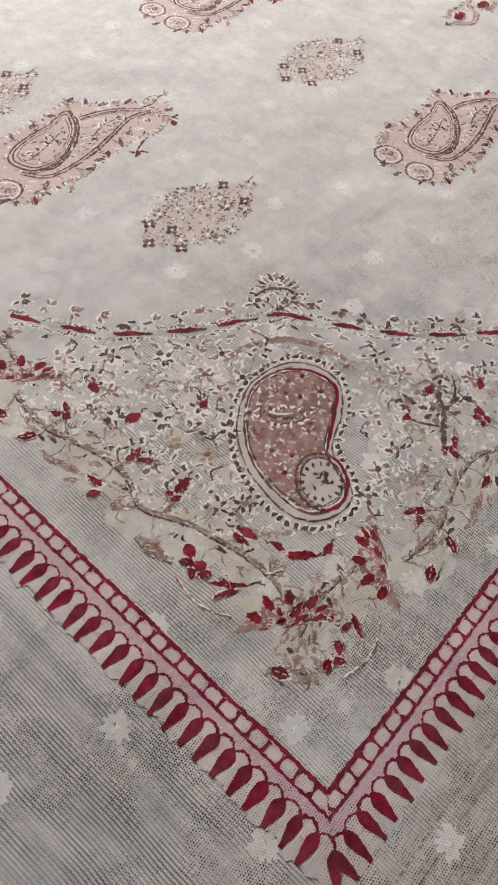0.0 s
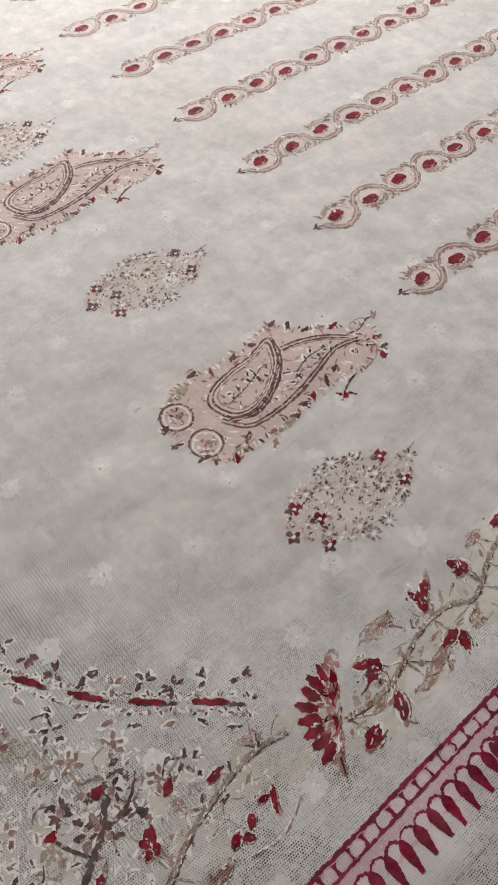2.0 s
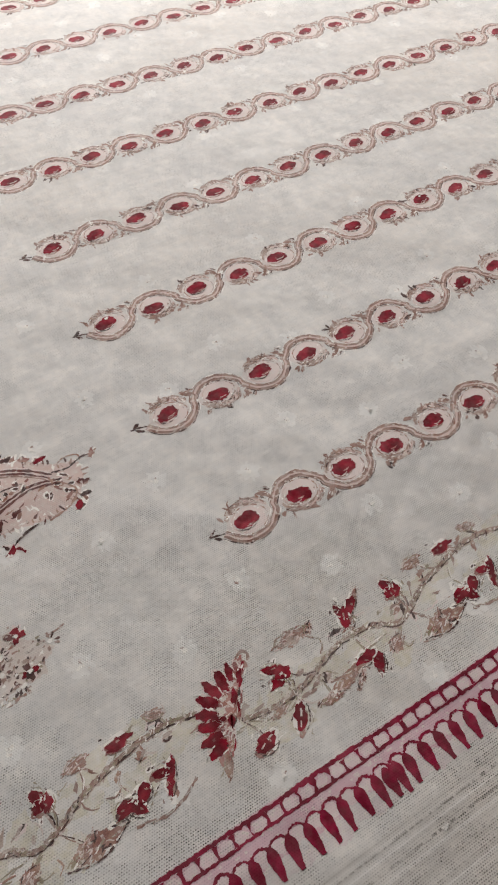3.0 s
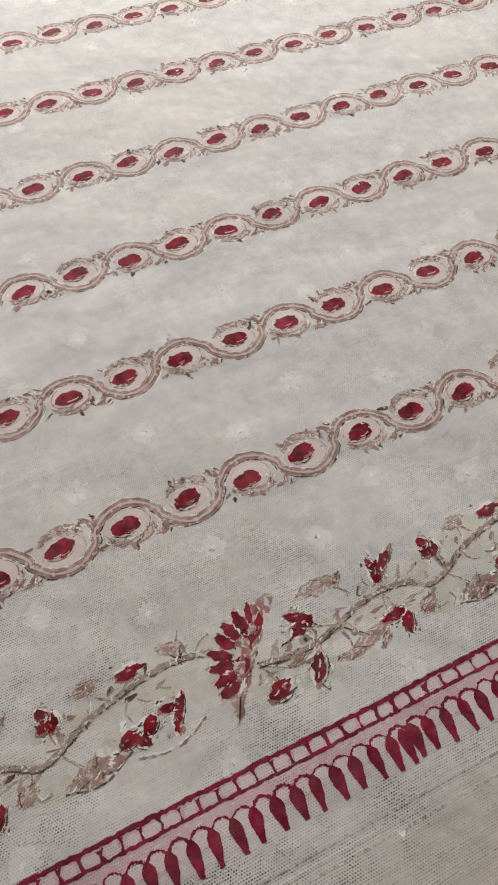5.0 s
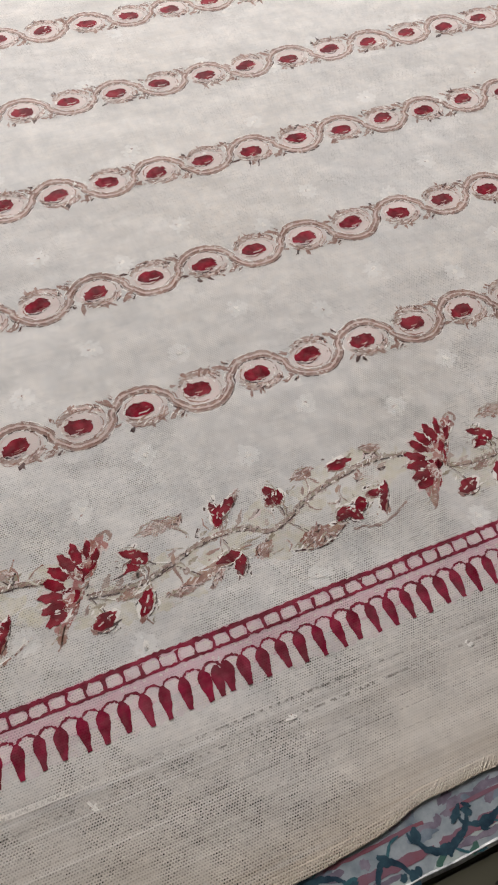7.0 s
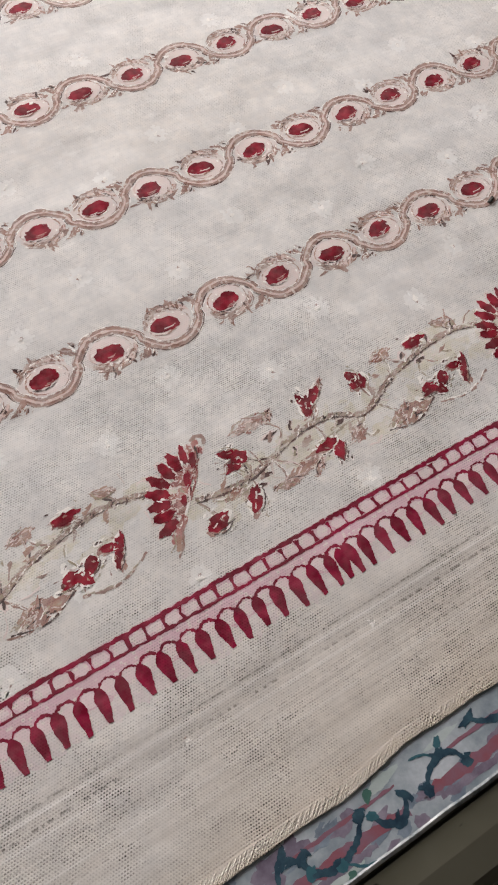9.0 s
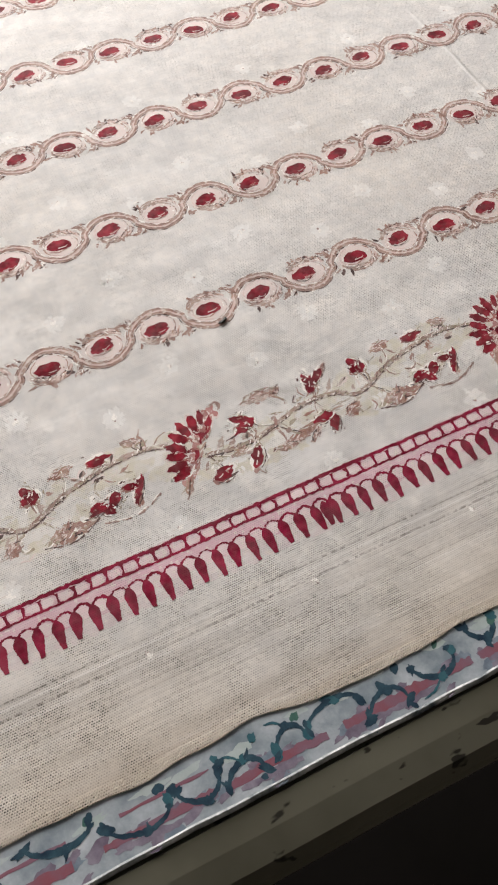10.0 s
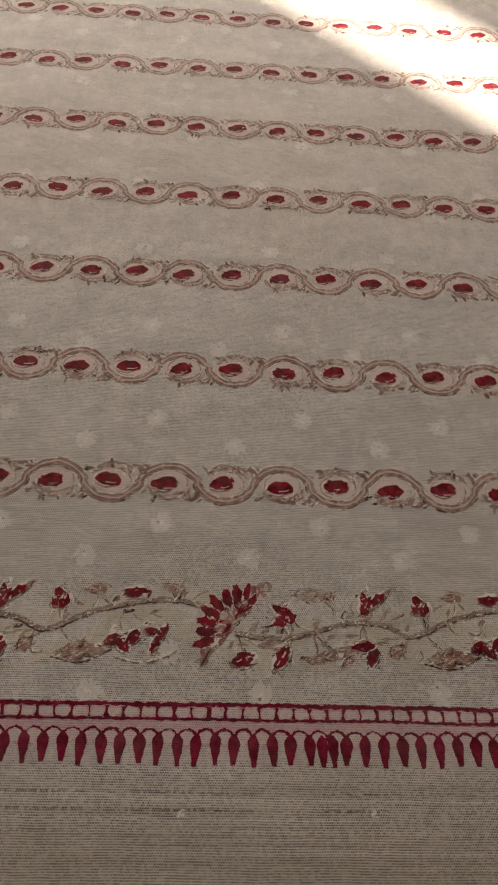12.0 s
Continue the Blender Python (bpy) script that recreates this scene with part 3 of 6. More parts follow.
part("rim", front_rim(), table, "chipped dull olive paint", down)
for lo, hi in (((TX0, TY1 - 0.012, -0.034), (TX1, TY1, -0.0018)),
               ((TX0, OIL_Y, -0.034), (TX0 + 0.012, TY1 - 0.012, -0.0021)),
               ((TX1 - 0.012, OIL_Y, -0.034), (TX1, TY1 - 0.012, -0.0021))):
    table_part("rim", lo, hi, RAIL, 0.0048, "chipped dull olive paint")
for x in (TX0 + 0.08, TX1 - 0.08):
    for y in (OIL_Y + 0.09, TY1 - 0.09):
        table_part("leg", (x - 0.025, y - 0.025, FLOOR), (x + 0.025, y + 0.025, -0.030), WOOD, 0.004)

# ---- vinyl cover ----
cover = thing("vinyl_table_cover", "glossy pale blue vinyl cover with navy floral scrolls and mauve stripes", "table cover", (0.48, 0.27, -0.00165))


def cover_sheet():
    """The sheet, its free edge rolled a little over the rim and slightly uneven."""
    bm = bmesh.new()
    n = 240
    rows = []
    for j, (dy, z) in enumerate(((0.70, 0.00155), (0.010, 0.00155), (0.0008, 0.00155), (0.0004, 0.00162), (0.0, 0.00150), (-0.0003, 0.0010), (-0.0004, 0.0003))):
        row = []
        for i in range(n + 1):
            x = TX0 + 0.02 + (TX1 - TX0 - 0.04) * i / n
            w = 0.0006 * noise.noise((x * 30, 0.3, 0)) + 0.0003 * noise.noise((x * 140, 2.3, 0))
            y = OIL_Y + (dy if dy > 0.1 else dy + w)
            row.append(bm.verts.new((x - 0.48, min(y, TY1 - 0.015) - 0.27, z)))
        rows.append(row)
    for j in range(len(rows) - 1):
        for i in range(n):
            f = bm.faces.new((rows[j][i], rows[j + 1][i], rows[j + 1][i + 1], rows[j][i + 1]))
            f.material_index = 1 if j >= 2 else 0
    me = bpy.data.meshes.new("sheet")
    bm.to_mesh(me)
    bm.free()
    me.materials.append(VINYL)
    me.materials.append(VINYL_EDGE)
    return me


part("sheet", cover_sheet(), cover)


def vinyl_scroll(seed):
    """One brushed scroll of the vinyl print, about five units long: curling tails that end in fat drops."""
    k = Ink(seed)
    k.fray = 0.006
    r = k.rng
    z = 0.00022
    x = -2.6
    while x < 2.5:
        up = r.choice((-1, 1)) * r.uniform(0.5, 1.2)
        y = r.uniform(-0.20, 0.12)
        n = r.uniform(0.30, 0.85)
        k.stroke([(x, y + 0.16 * up), (x + 0.06, y - 0.02 * up), (x + n * 0.4, y - 0.12 * up), (x + n * 0.8, y - 0.02 * up), (x + n, y + 0.16 * up)], r.uniform(0.07, 0.10), VINYL_NAVY, z, 0.7, 0.3, 0.03)
        for px, py in ((x, y + 0.16 * up), (x + n * 0.45, y - 0.13 * up), (x + n, y + 0.17 * up)):
            k.blob(px, py, r.uniform(0.07, 0.13), r.uniform(0.045, 0.07), r.uniform(0, 180), r.choice((VINYL_NAVY, VINYL_NAVY, VINYL_TEAL)), z + 0.00004, 0.2, 0.16, 18)
            k.blob(px + r.uniform(-0.08, 0.08), py + r.uniform(-0.09, 0.09), r.uniform(0.05, 0.09), r.uniform(0.025, 0.04), r.uniform(0, 180), VINYL_NAVY, z + 0.00006, 0.3, 0.25, 10)
        if r.random() < 0.6:
            k.stroke([(x + n * 0.5, y - 0.12 * up), (x + n * 0.75, y - 0.26 * up), (x + n * 1.05, y - 0.30 * up)], 0.035, VINYL_TEAL, z, 0.6, 0.3, 0.03)
        k.blob(x + r.uniform(0, 0.5), -0.30 + r.uniform(-0.03, 0.06), r.uniform(0.05, 0.10), r.uniform(0.04, 0.06), r.uniform(0, 60), r.choice((VINYL_TEAL, VINYL_NAVY, VINYL_GREEN)), z, 0.1, 0.25, 12)
        for q in range(7):
            k.blob(x + r.uniform(-0.1, 0.7), r.uniform(0.02, 0.34), r.uniform(0.06, 0.20), r.uniform(0.03, 0.09), r.uniform(-10, 40), r.choice((VINYL_PURPLE, VINYL_BLUE, VINYL_PURPLE)), z - 0.00012, 0.2, 0.3, 14)
        k.blob(x + r.uniform(0, 0.5), r.uniform(-0.34, -0.18), r.uniform(0.16, 0.30), r.uniform(0.05, 0.08), r.uniform(-5, 12), VINYL_GREY, z - 0.00014, 0.2, 0.3, 14)
        x += n * r.uniform(0.7, 1.1) + r.uniform(0.05, 0.35)
    return k.mesh("scroll")


def vinyl_stripe():
    k = Ink(5)
    x = -26.0
    while x < 89.0:
        n = k.rng.uniform(1.2, 2.6)
        w = k.rng.uniform(0.10, 0.15)
        k.stroke([(x, -7.20 + k.rng.uniform(-0.02, 0.02)), (x + n / 2, -7.19), (x + n, -7.2 + k.rng.uniform(-0.02, 0.02))], w, VINYL_MAUVE, 0.00012, 0.25, 0.40, 0.06)
        k.stroke([(x + 0.1, -7.30 + k.rng.uniform(-0.02, 0.02)), (x + n * 0.7, -7.31)], w * 0.7, VINYL_PURPLE, 0.00010, 0.5, 0.5, 0.06)
        if k.rng.random() < 0.6:
            k.stroke([(x + 0.3, -6.92), (x + n, -6.91)], 0.05, VINYL_MAUVE, 0.00010, 0.3, 0.3, 0.1)
        x += n + k.rng.uniform(0.05, 0.45)
    return k.mesh("stripe")


TOP = 0.00155     # top of the vinyl above the cover's base
part("stripe", vinyl_stripe(), cover, "mauve stripe", Matrix.Translation((-0.48, -0.27, TOP + 0.000004)))
scrolls = [vinyl_scroll(40 + i) for i in range(7)]
for i in range(20):
    part("scroll", scrolls[i % 7], cover, "navy floral scroll", Matrix.Translation(((-22.5 + 5.35 * i) * U - 0.48, -7.08 * U - 0.27, TOP)) @ Matrix.Rotation(math.pi * (i // 4 % 2), 4, 'Z'))

# ---- printed cotton cloth ----
YB, XL = -3.746, -16.63          # inner line of the band along the near side and along the left side
EDGE_Y, EDGE_X = -6.76, -20.15   # cut edges
X1, Y1 = 84.0, 34.0
cloth = thing("printed_cloth", "thin off-white cotton cloth, block-printed with crimson borders, paisleys and vine stripes", "cloth", (0.48, 0.2, 0.0))
BACK = Matrix.Translation((-0.48, -0.2, 0.0))


def edge_line(x):
    return EDGE_Y + 0.26 * noise.noise((x * 0.40, 1.7, 0)) + 0.09 * noise.noise((x * 1.2, 5.0, 0))


def lift(x, d):
    """Height of the sheet d units in from its near edge: the hem stands off the table in shallow waves."""
    rise = max(0.0, 1 - d / 1.3)
    return U * rise * rise * (0.0012 + 0.0012 * noise.noise((x * 0.6, 3.1, 0.5)))


def cloth_sheet():
    xs = [EDGE_X + (X1 - EDGE_X) * i / 420 for i in range(421)]
    ds = [0, 0.06, 0.14, 0.24, 0.36, 0.5, 0.7, 0.9, 1.15, 1.5, 1.9] + [1.9 + (Y1 - EDGE_Y - 1.9) * (i / 24) for i in range(1, 25)]
    verts, faces = [], []
    for x in xs:
        e = edge_line(x)
        for d in ds:
            y = e + d if d < 1.2 else EDGE_Y + d
            verts.append((x * U, y * U, lift(x, d) if d < 1.3 else 0.0))
    k = len(ds)
    for i in range(len(xs) - 1):
        for j in range(k - 1):
            a = i * k + j
            faces.append((a, a + k, a + k + 1, a + 1))
    me = bpy.data.meshes.new("sheet")
    me.from_pydata(verts, [], faces)
    me.materials.append(COTTON)
    me.shade_smooth()
    return me


sheet = part("sheet", cloth_sheet(), cloth, "", BACK)


def hem_mesh():
    """A narrow hem turned under along the near edge, with a stitched ridge behind it."""
    verts, faces = [], []
    n = 900
    profile = ((0.150, 0.00002), (0.130, 0.00004), (0.030, 0.00004), (0.004, 0.00002), (-0.006, -0.00004), (-0.007, -0.00009))
    k = len(profile)
    for i in range(n + 1):
        x = EDGE_X + (X1 - EDGE_X) * i / n
        w = 0.010 * noise.noise((x * 6.0, 2.0, 0))
        for d, z in profile:
            verts.append((x * U, (edge_line(x) + d + w) * U, lift(x, max(d, 0)) + z * (1 + 0.3 * noise.noise((x * 4.0, d * 9, 0)))))
    for i in range(n):
        for s in range(k - 1):
            a = i * k + s
            faces.append((a, a + 1, a + k + 1, a + k))
    me = bpy.data.meshes.new("rolled_hem")
    me.from_pydata(verts, [], faces)
    me.materials.append(COTTON)
    return me


part("rolled_hem", hem_mesh(), cloth, "rolled and stitched cut edge", BACK)


def stitching_mesh():
    """Close slanting overcast stitches that bind the hem, each a low ridge of thread."""
    r = random.Random(31)
    verts, faces = [], []
    x = EDGE_X
    while x < X1 - 0.3:
        e, w = edge_line(x), r.uniform(0.009, 0.013)
        d0, d1 = r.uniform(-0.006, 0.004), r.uniform(0.07, 0.15)
        lean = r.uniform(1.0, 1.5) * (d1 - d0)
        n = len(verts)
        for d in (d0, d1):
            px, z = x + lean * (d - d0) / (d1 - d0), lift(x, max(d, 0.0)) + 0.00004
            verts += [((px - w) * U, (e + d) * U, z), (px * U, (e + d) * U, z + 0.000042), ((px + w) * U, (e + d) * U, z)]
        faces += [(n, n + 1, n + 4, n + 3), (n + 1, n + 2, n + 5, n + 4), (n, n + 2, n + 1), (n + 3, n + 4, n + 5)]
        x += r.uniform(0.024, 0.040)
    me = bpy.data.meshes.new("stitching")
    me.from_pydata(verts, [], faces)
    me.materials.append(COTTON)
    return me


part("stitching", stitching_mesh(), cloth, "tan slanting overcast stitches", BACK)

# white dots woven into the ground
dots = Ink(11)
dots.fray = 0.02
for row in range(-2, 17):
    for col in range(-34, 38):
        for ox, oy in ((0.0, 0.0), (1.25, 0.58)):
            x, y = 59.69 - 0.27 * row + 2.675 * col + ox, -1.39 + 2.21 * row + oy
            if EDGE_X + 0.5 < x < X1 - 0.5 and EDGE_Y + 1.2 < y < Y1 - 0.5:
                x += dots.rng.uniform(-0.05, 0.05)
                y += dots.rng.uniform(-0.04, 0.04)
                turn = dots.rng.uniform(0, 60)
                margin = y < YB - 0.9 and x > -8
                if not margin:
                    dots.blob(x, y, 0.165, 0.155, turn, SOFT_TUFT, 0.00003, 0.0, 0.3, 24)
                for q in range(0 if margin else 9):
                    # uneven rim of floats
                    a = turn + 40 * q + dots.rng.uniform(-15, 15)
                    d = dots.rng.uniform(0.12, 0.17)
                    dots.blob(x + d * math.cos(radians(a)), y + d * math.sin(radians(a)), 0.055, 0.034, a, SOFT_TUFT, 0.00006, 0.0, 0.4, 10)
                    if q % 4 == 1:
                        dots.blob(x + d * 0.75 * math.cos(radians(a)), y + d * 0.75 * math.sin(radians(a)), 0.034, 0.014, a + dots.rng.uniform(-30, 30), TUFT, 0.00012, 0.0, 0.3, 7)
                for q in range(6):
                    # loose ends of the tuft in the middle
                    a = dots.rng.uniform(0, 6.28)
                    d = dots.rng.uniform(0.01, 0.065)
                    dots.blob(x + d * math.cos(a), y + d * math.sin(a), dots.rng.uniform(0.018, 0.036), 0.014, dots.rng.uniform(0, 180), PALE if q < 5 else DUSK, 0.00016 if q > 4 else 0.00020, 0.2, 0.2, 7)
                dots.blob(x, y, 0.034, 0.026, turn, PALE, 0.00036, 0.0, 0.2, 7)
tagged(part("woven_dots", dots.mesh("woven_dots"), cloth, "small white woven dots", BACK), kind="stuff")


def place(x, y, turn=0.0):
    return BACK @ Matrix.Translation((x * U, y * U, 0)) @ Matrix.Rotation(radians(turn), 4, 'Z')


# ---- the crimson band ----
BLOCK = 5.804                 # length of one printing block
TOOTH = 0.2725


def band_mesh(x0, x1, mitre0=False, mitre1=False, seed=0):
    """A stretch of the band from x0 to x1, its inner line along y = 0; mitred at the corner of the cloth."""
    k = Ink(seed)
    r = k.rng

    def ends(d):
        return (x0 - d if mitre0 else x0), (x1 + d if mitre1 else x1)

    def run(d, width, material, z, rag=0.10, shift=0.0):
        a, b = ends(d)
        n = max(2, int((b - a) / 0.8))
        k.stroke([(a + (b - a) * i / n, -d + r.uniform(-0.008, 0.008) + shift) for i in range(n + 1)], width, material, z, 0.0, rag)
    for d0, d1, z, dye in ((0.0, 0.60, 0.00008, PINK), (0.55, 0.86, 0.00004, FAINT_PINK)):
        a0, b0 = ends(d0)
        a1, b1 = ends(d1)
        n = int((b1 - a1) / 0.12)
        low = [(a1 + (b1 - a1) * i / n, -d1 + r.uniform(-0.06, 0.06)) for i in range(n + 1)]
        k.patch([(b0, -d0), (a0, -d0)] + low, dye, z)
    run(0.035, 0.060, LINE_RED, 0.00022, 0.32)
    run(0.240, 0.040, LINE_RED, 0.00022, 0.35)
    a, b = ends(0.14)
    n = round((b - a) / 0.2475)
    for i in range(n):
        x = a + (b - a) * (i + 0.5) / n + r.uniform(-0.01, 0.01)
        k.blob(x, -0.148, 0.102 * r.uniform(0.88, 1.06), 0.072 * r.uniform(0.9, 1.1), r.uniform(-6, 6), LIGHT_PINK, 0.00016, 0, 0.10)
        xd = a + (b - a) * i / n
        w = 0.014 * r.uniform(0.7, 1.5)
        lean = r.uniform(-0.012, 0.012)
        k.patch([(xd - w - 0.030, -0.066), (xd + w + 0.030, -0.066), (xd + w + 0.010, -0.09), (xd + w + lean, -0.15), (xd + w + 0.010, -0.21), (xd + w + 0.026, -0.228),
                 (xd - w - 0.026, -0.228), (xd - w - 0.010, -0.21), (xd - w + lean, -0.15), (xd - w - 0.010, -0.09)], LINE_RED, 0.00024)
    a, b = ends(0.5)
    n = round((b - a) / TOOTH)
    for i in range(n):
        x = a + (b - a) * (i + 0.5) / n
        k.blob(x, -0.500, 0.108, 0.100, 0, LIGHT_PINK, 0.00014, 0, 0.08)
        k.stroke(arc(x, -0.505, 0.132, 0.122 * r.uniform(0.92, 1.08), 2, 178, 9), 0.034 * r.uniform(0.7, 1.35), LINE_RED, 0.00022, 0, 0.3, 0.05)
        k.blob(x + 0.135, -0.490, 0.040 * r.uniform(0.7, 1.4), 0.034, 90, LINE_RED, 0.00024, 0, 0.3, 8)
    return k.mesh("band")


def tooth_patch(k, x, y):
    """A blunt wedge: broad under the arches, straight flanks, cut off square."""
    r = k.rng
    k.fray = 0.0055
    lean, w, tip = r.uniform(-0.02, 0.02), 0.090 * r.uniform(0.88, 1.08), 0.40 * r.uniform(0.92, 1.04)
    half = [(0.18, 0.045), (0.56, 0.005), (0.92, -0.05), (1.0, -0.10), (0.86, -0.175), (0.67, -0.25), (0.49, -0.32), (0.34, -tip)]
    left = [(x - w * a * r.uniform(0.96, 1.04) - lean * d, y + d) for a, d in half]
    right = [(x + w * a * r.uniform(0.96, 1.04) - lean * d, y + d) for a, d in half]
    k.patch(left + right[::-1], LINE_RED, 0.00032)


def tooth_mesh(seed):
    k = Ink(seed)
    tooth_patch(k, 0, 0)
    return k.mesh("tooth")


TEETH = [tooth_mesh(300 + i) for i in range(8)]
JOINT = 28.75
rng = random.Random(21)
starts = [XL] + [JOINT + BLOCK * k for k in range(-7, 10)]
for i, x0 in enumerate(starts):
    x1 = starts[i + 1] if i + 1 < len(starts) else X1 - 0.3
    strip = part("border_band", band_mesh(x0, x1, mitre0=(i == 0), seed=60 + i), cloth, "pink band with crimson lines, checks and pointed teeth", place(0, YB))
    a = x0 - 0.5 if i == 0 else x0
    n = round((x1 - a) / TOOTH)
    for q in range(n + 1 if i else n):
        x = a + (x1 - a) * q / n
        if i and q == 0:
            x += rng.uniform(0.03, 0.07)
        elif q == n and i + 1 < len(starts):
            x -= 0.09
        part("tooth", rng.choice(TEETH), strip, "", Matrix.Translation((x * U, (-0.475 + rng.uniform(-0.01, 0.01)) * U, 0)) @ Matrix.Rotation(radians(rng.uniform(-4, 4)), 4, 'Z'))

# the same band along the left side: its x runs towards the corner
stops = [-YB - BLOCK * k + (0.0 if k == 0 else 0.9) for k in range(8)]
for i in range(len(stops) - 1):
    x0, x1 = stops[i + 1], stops[i]
    strip = part("border_band", band_mesh(x0, x1, mitre1=(i == 0), seed=160 + i), cloth, "pink band with crimson lines, checks and pointed teeth", BACK @ Matrix.Translation((XL * U, 0, 0.00005)) @ Matrix.Rotation(radians(-90), 4, 'Z'))
    b = x1 + 0.5 if i == 0 else x1
    n = round((b - x0) / TOOTH)
    for q in range(n):
        part("tooth", rng.choice(TEETH), strip, "", Matrix.Translation(((x0 + (b - x0) * q / n) * U, -0.475 * U, 0)) @ Matrix.Rotation(radians(rng.uniform(-4, 4)), 4, 'Z'))
k = Ink(9)
tooth_patch(k, 0, 0)
part("tooth", k.mesh("tooth"), strip, "", (place(XL, 0, -90)).inverted() @ place(XL - 0.50, YB - 0.50, -45))


# ---- vine sprays along the band ----
def flower_mesh(seed):
    """The fan flower's body: rose hatching behind the petals, a pale heart and a tan hood with crimson touches."""
    k = Ink(seed)
    k.haloed = False
    r = k.rng
    k.patch(smooth_line([(0.88, 0.42), (0.62, 0.34), (0.34, 0.24), (0.08, 0.08), (-0.04, -0.20), (-0.10, -0.52), (-0.12, -0.80), (0.04, -0.74), (0.22, -0.48), (0.40, -0.22), (0.60, 0.02), (0.80, 0.22)], 0.1, True), BLOOM, 0.00006)
    k.patch(smooth_line([(0.70, 0.30), (0.42, 0.25), (0.19, 0.17), (0.02, 0.02), (-0.06, -0.18), (-0.09, -0.40), (-0.06, -0.60), (0.10, -0.50), (0.20, -0.25), (0.34, -0.02), (0.55, 0.14)], 0.08, True), FLAME, 0.00009)
    k.blob(0.22, -0.08, 0.25, 0.085, 60, CREAM, 0.00012, 0.2, 0.25)
    k.blob(0.20, -0.12, 0.20, 0.060, 62, OCHRE, 0.00016, 0.2, 0.25)
    # two inner rows of small scales behind the petals, paler towards the heart
    for row, (dx, dy, dyes) in enumerate((((0.13, -0.07, (FLAME, FLAME, RED)), (0.25, -0.14, (BLOOM, FLAME, ROSE))))):
        for q in range(7):
            f = q / 6
            x = 0.54 - 0.74 * f + 0.20 * (f - 0.5) ** 2 + dx + r.uniform(-0.02, 0.02)
            y = 0.40 - 0.86 * f + 0.24 * f * (1 - f) + dy + r.uniform(-0.02, 0.02)
            t = 88 + 105 * f + r.uniform(-12, 12)
            k.blob(x, y, 0.097 - 0.015 * row, 0.050, t, PALE_PINK, 0.00018 + 0.00004 * row, 0.2, 0.2, 12)
            k.blob(x, y, 0.088 - 0.015 * row, 0.044, t, r.choice(dyes), 0.00020 + 0.00004 * row, 0.2, 0.25, 12)
    # the hood that closes it on the other side, in short strands
    for q in range(26):
        f = r.random()
        x, y = 0.80 - 0.74 * f + r.uniform(-0.03, 0.03), 0.24 - 0.92 * f + r.uniform(-0.03, 0.05)
        n, t = r.uniform(0.05, 0.13), radians(52 + r.uniform(-22, 22))
        k.stroke([(x - n * math.cos(t), y - n * math.sin(t)), (x + 0.01, y), (x + n * math.cos(t), y + n * math.sin(t))], r.uniform(0.016, 0.040), r.choice((FLAME, FLAME, RED, TAN, PALE_PINK, PALE, BROWN, ROSE)), 0.00026, 0.6, 0.5)
    for x, y, a, w, t in ((0.68, 0.15, 0.12, 0.045, 56), (0.47, -0.06, 0.11, 0.050, 58), (0.28, -0.32, 0.09, 0.040, 58)):
        k.blob(x, y, a, w, t, RED, 0.00029, 0.3, 0.3)
    k.stroke([(0.78, 0.42), (0.92, 0.46), (0.98, 0.38), (0.92, 0.30)], 0.055, DUSK, 0.00022, 0.4, 0.5)
    k.blob(-0.06, -0.80, 0.15, 0.045, 64, TAN, 0.0002, 0.3, 0.3)
    k.stroke([(0.08, -0.60), (-0.02, -0.84), (-0.16, -0.98)], 0.035, MAUVE, 0.00022, 0.4, 0.6)
    k.stroke([(0.0, -0.56), (-0.10, -0.78), (-0.22, -0.86)], 0.022, OLIVE, 0.00022, 0.4, 0.6)
    return k.mesh("flower")


def glints(k, a, b, n, z=0.00036):
    """Short pale glints, put into the colour along the rim of a shape of half-lengths a, b."""
    r = k.rng
    for q in range(n):
        t = r.uniform(0, 6.28)
        f = r.uniform(1.0, 1.12)
        k.blob(a * f * math.cos(t), b * f * math.sin(t), r.uniform(0.016, 0.042), r.uniform(0.007, 0.011), math.degrees(math.atan2(b * math.cos(t), -a * math.sin(t))) + r.uniform(-25, 25), r.choice((PALE, PALE, PALE_PINK)), z, 0.2, 0.3, 7)


def petal_mesh(seed):
    k = Ink(seed)
    k.blob(-0.02, 0, 0.190, 0.098, 0, RED, 0.00032, 0.30, 0.10, 18, 0.15)
    k.stroke([(-0.20, 0.05), (-0.25, 0.0), (-0.20, -0.05)], 0.014, PALE_PINK, 0.00034, 0.3, 0.5)
    glints(k, 0.185, 0.095, 5)
    return k.mesh("petal")


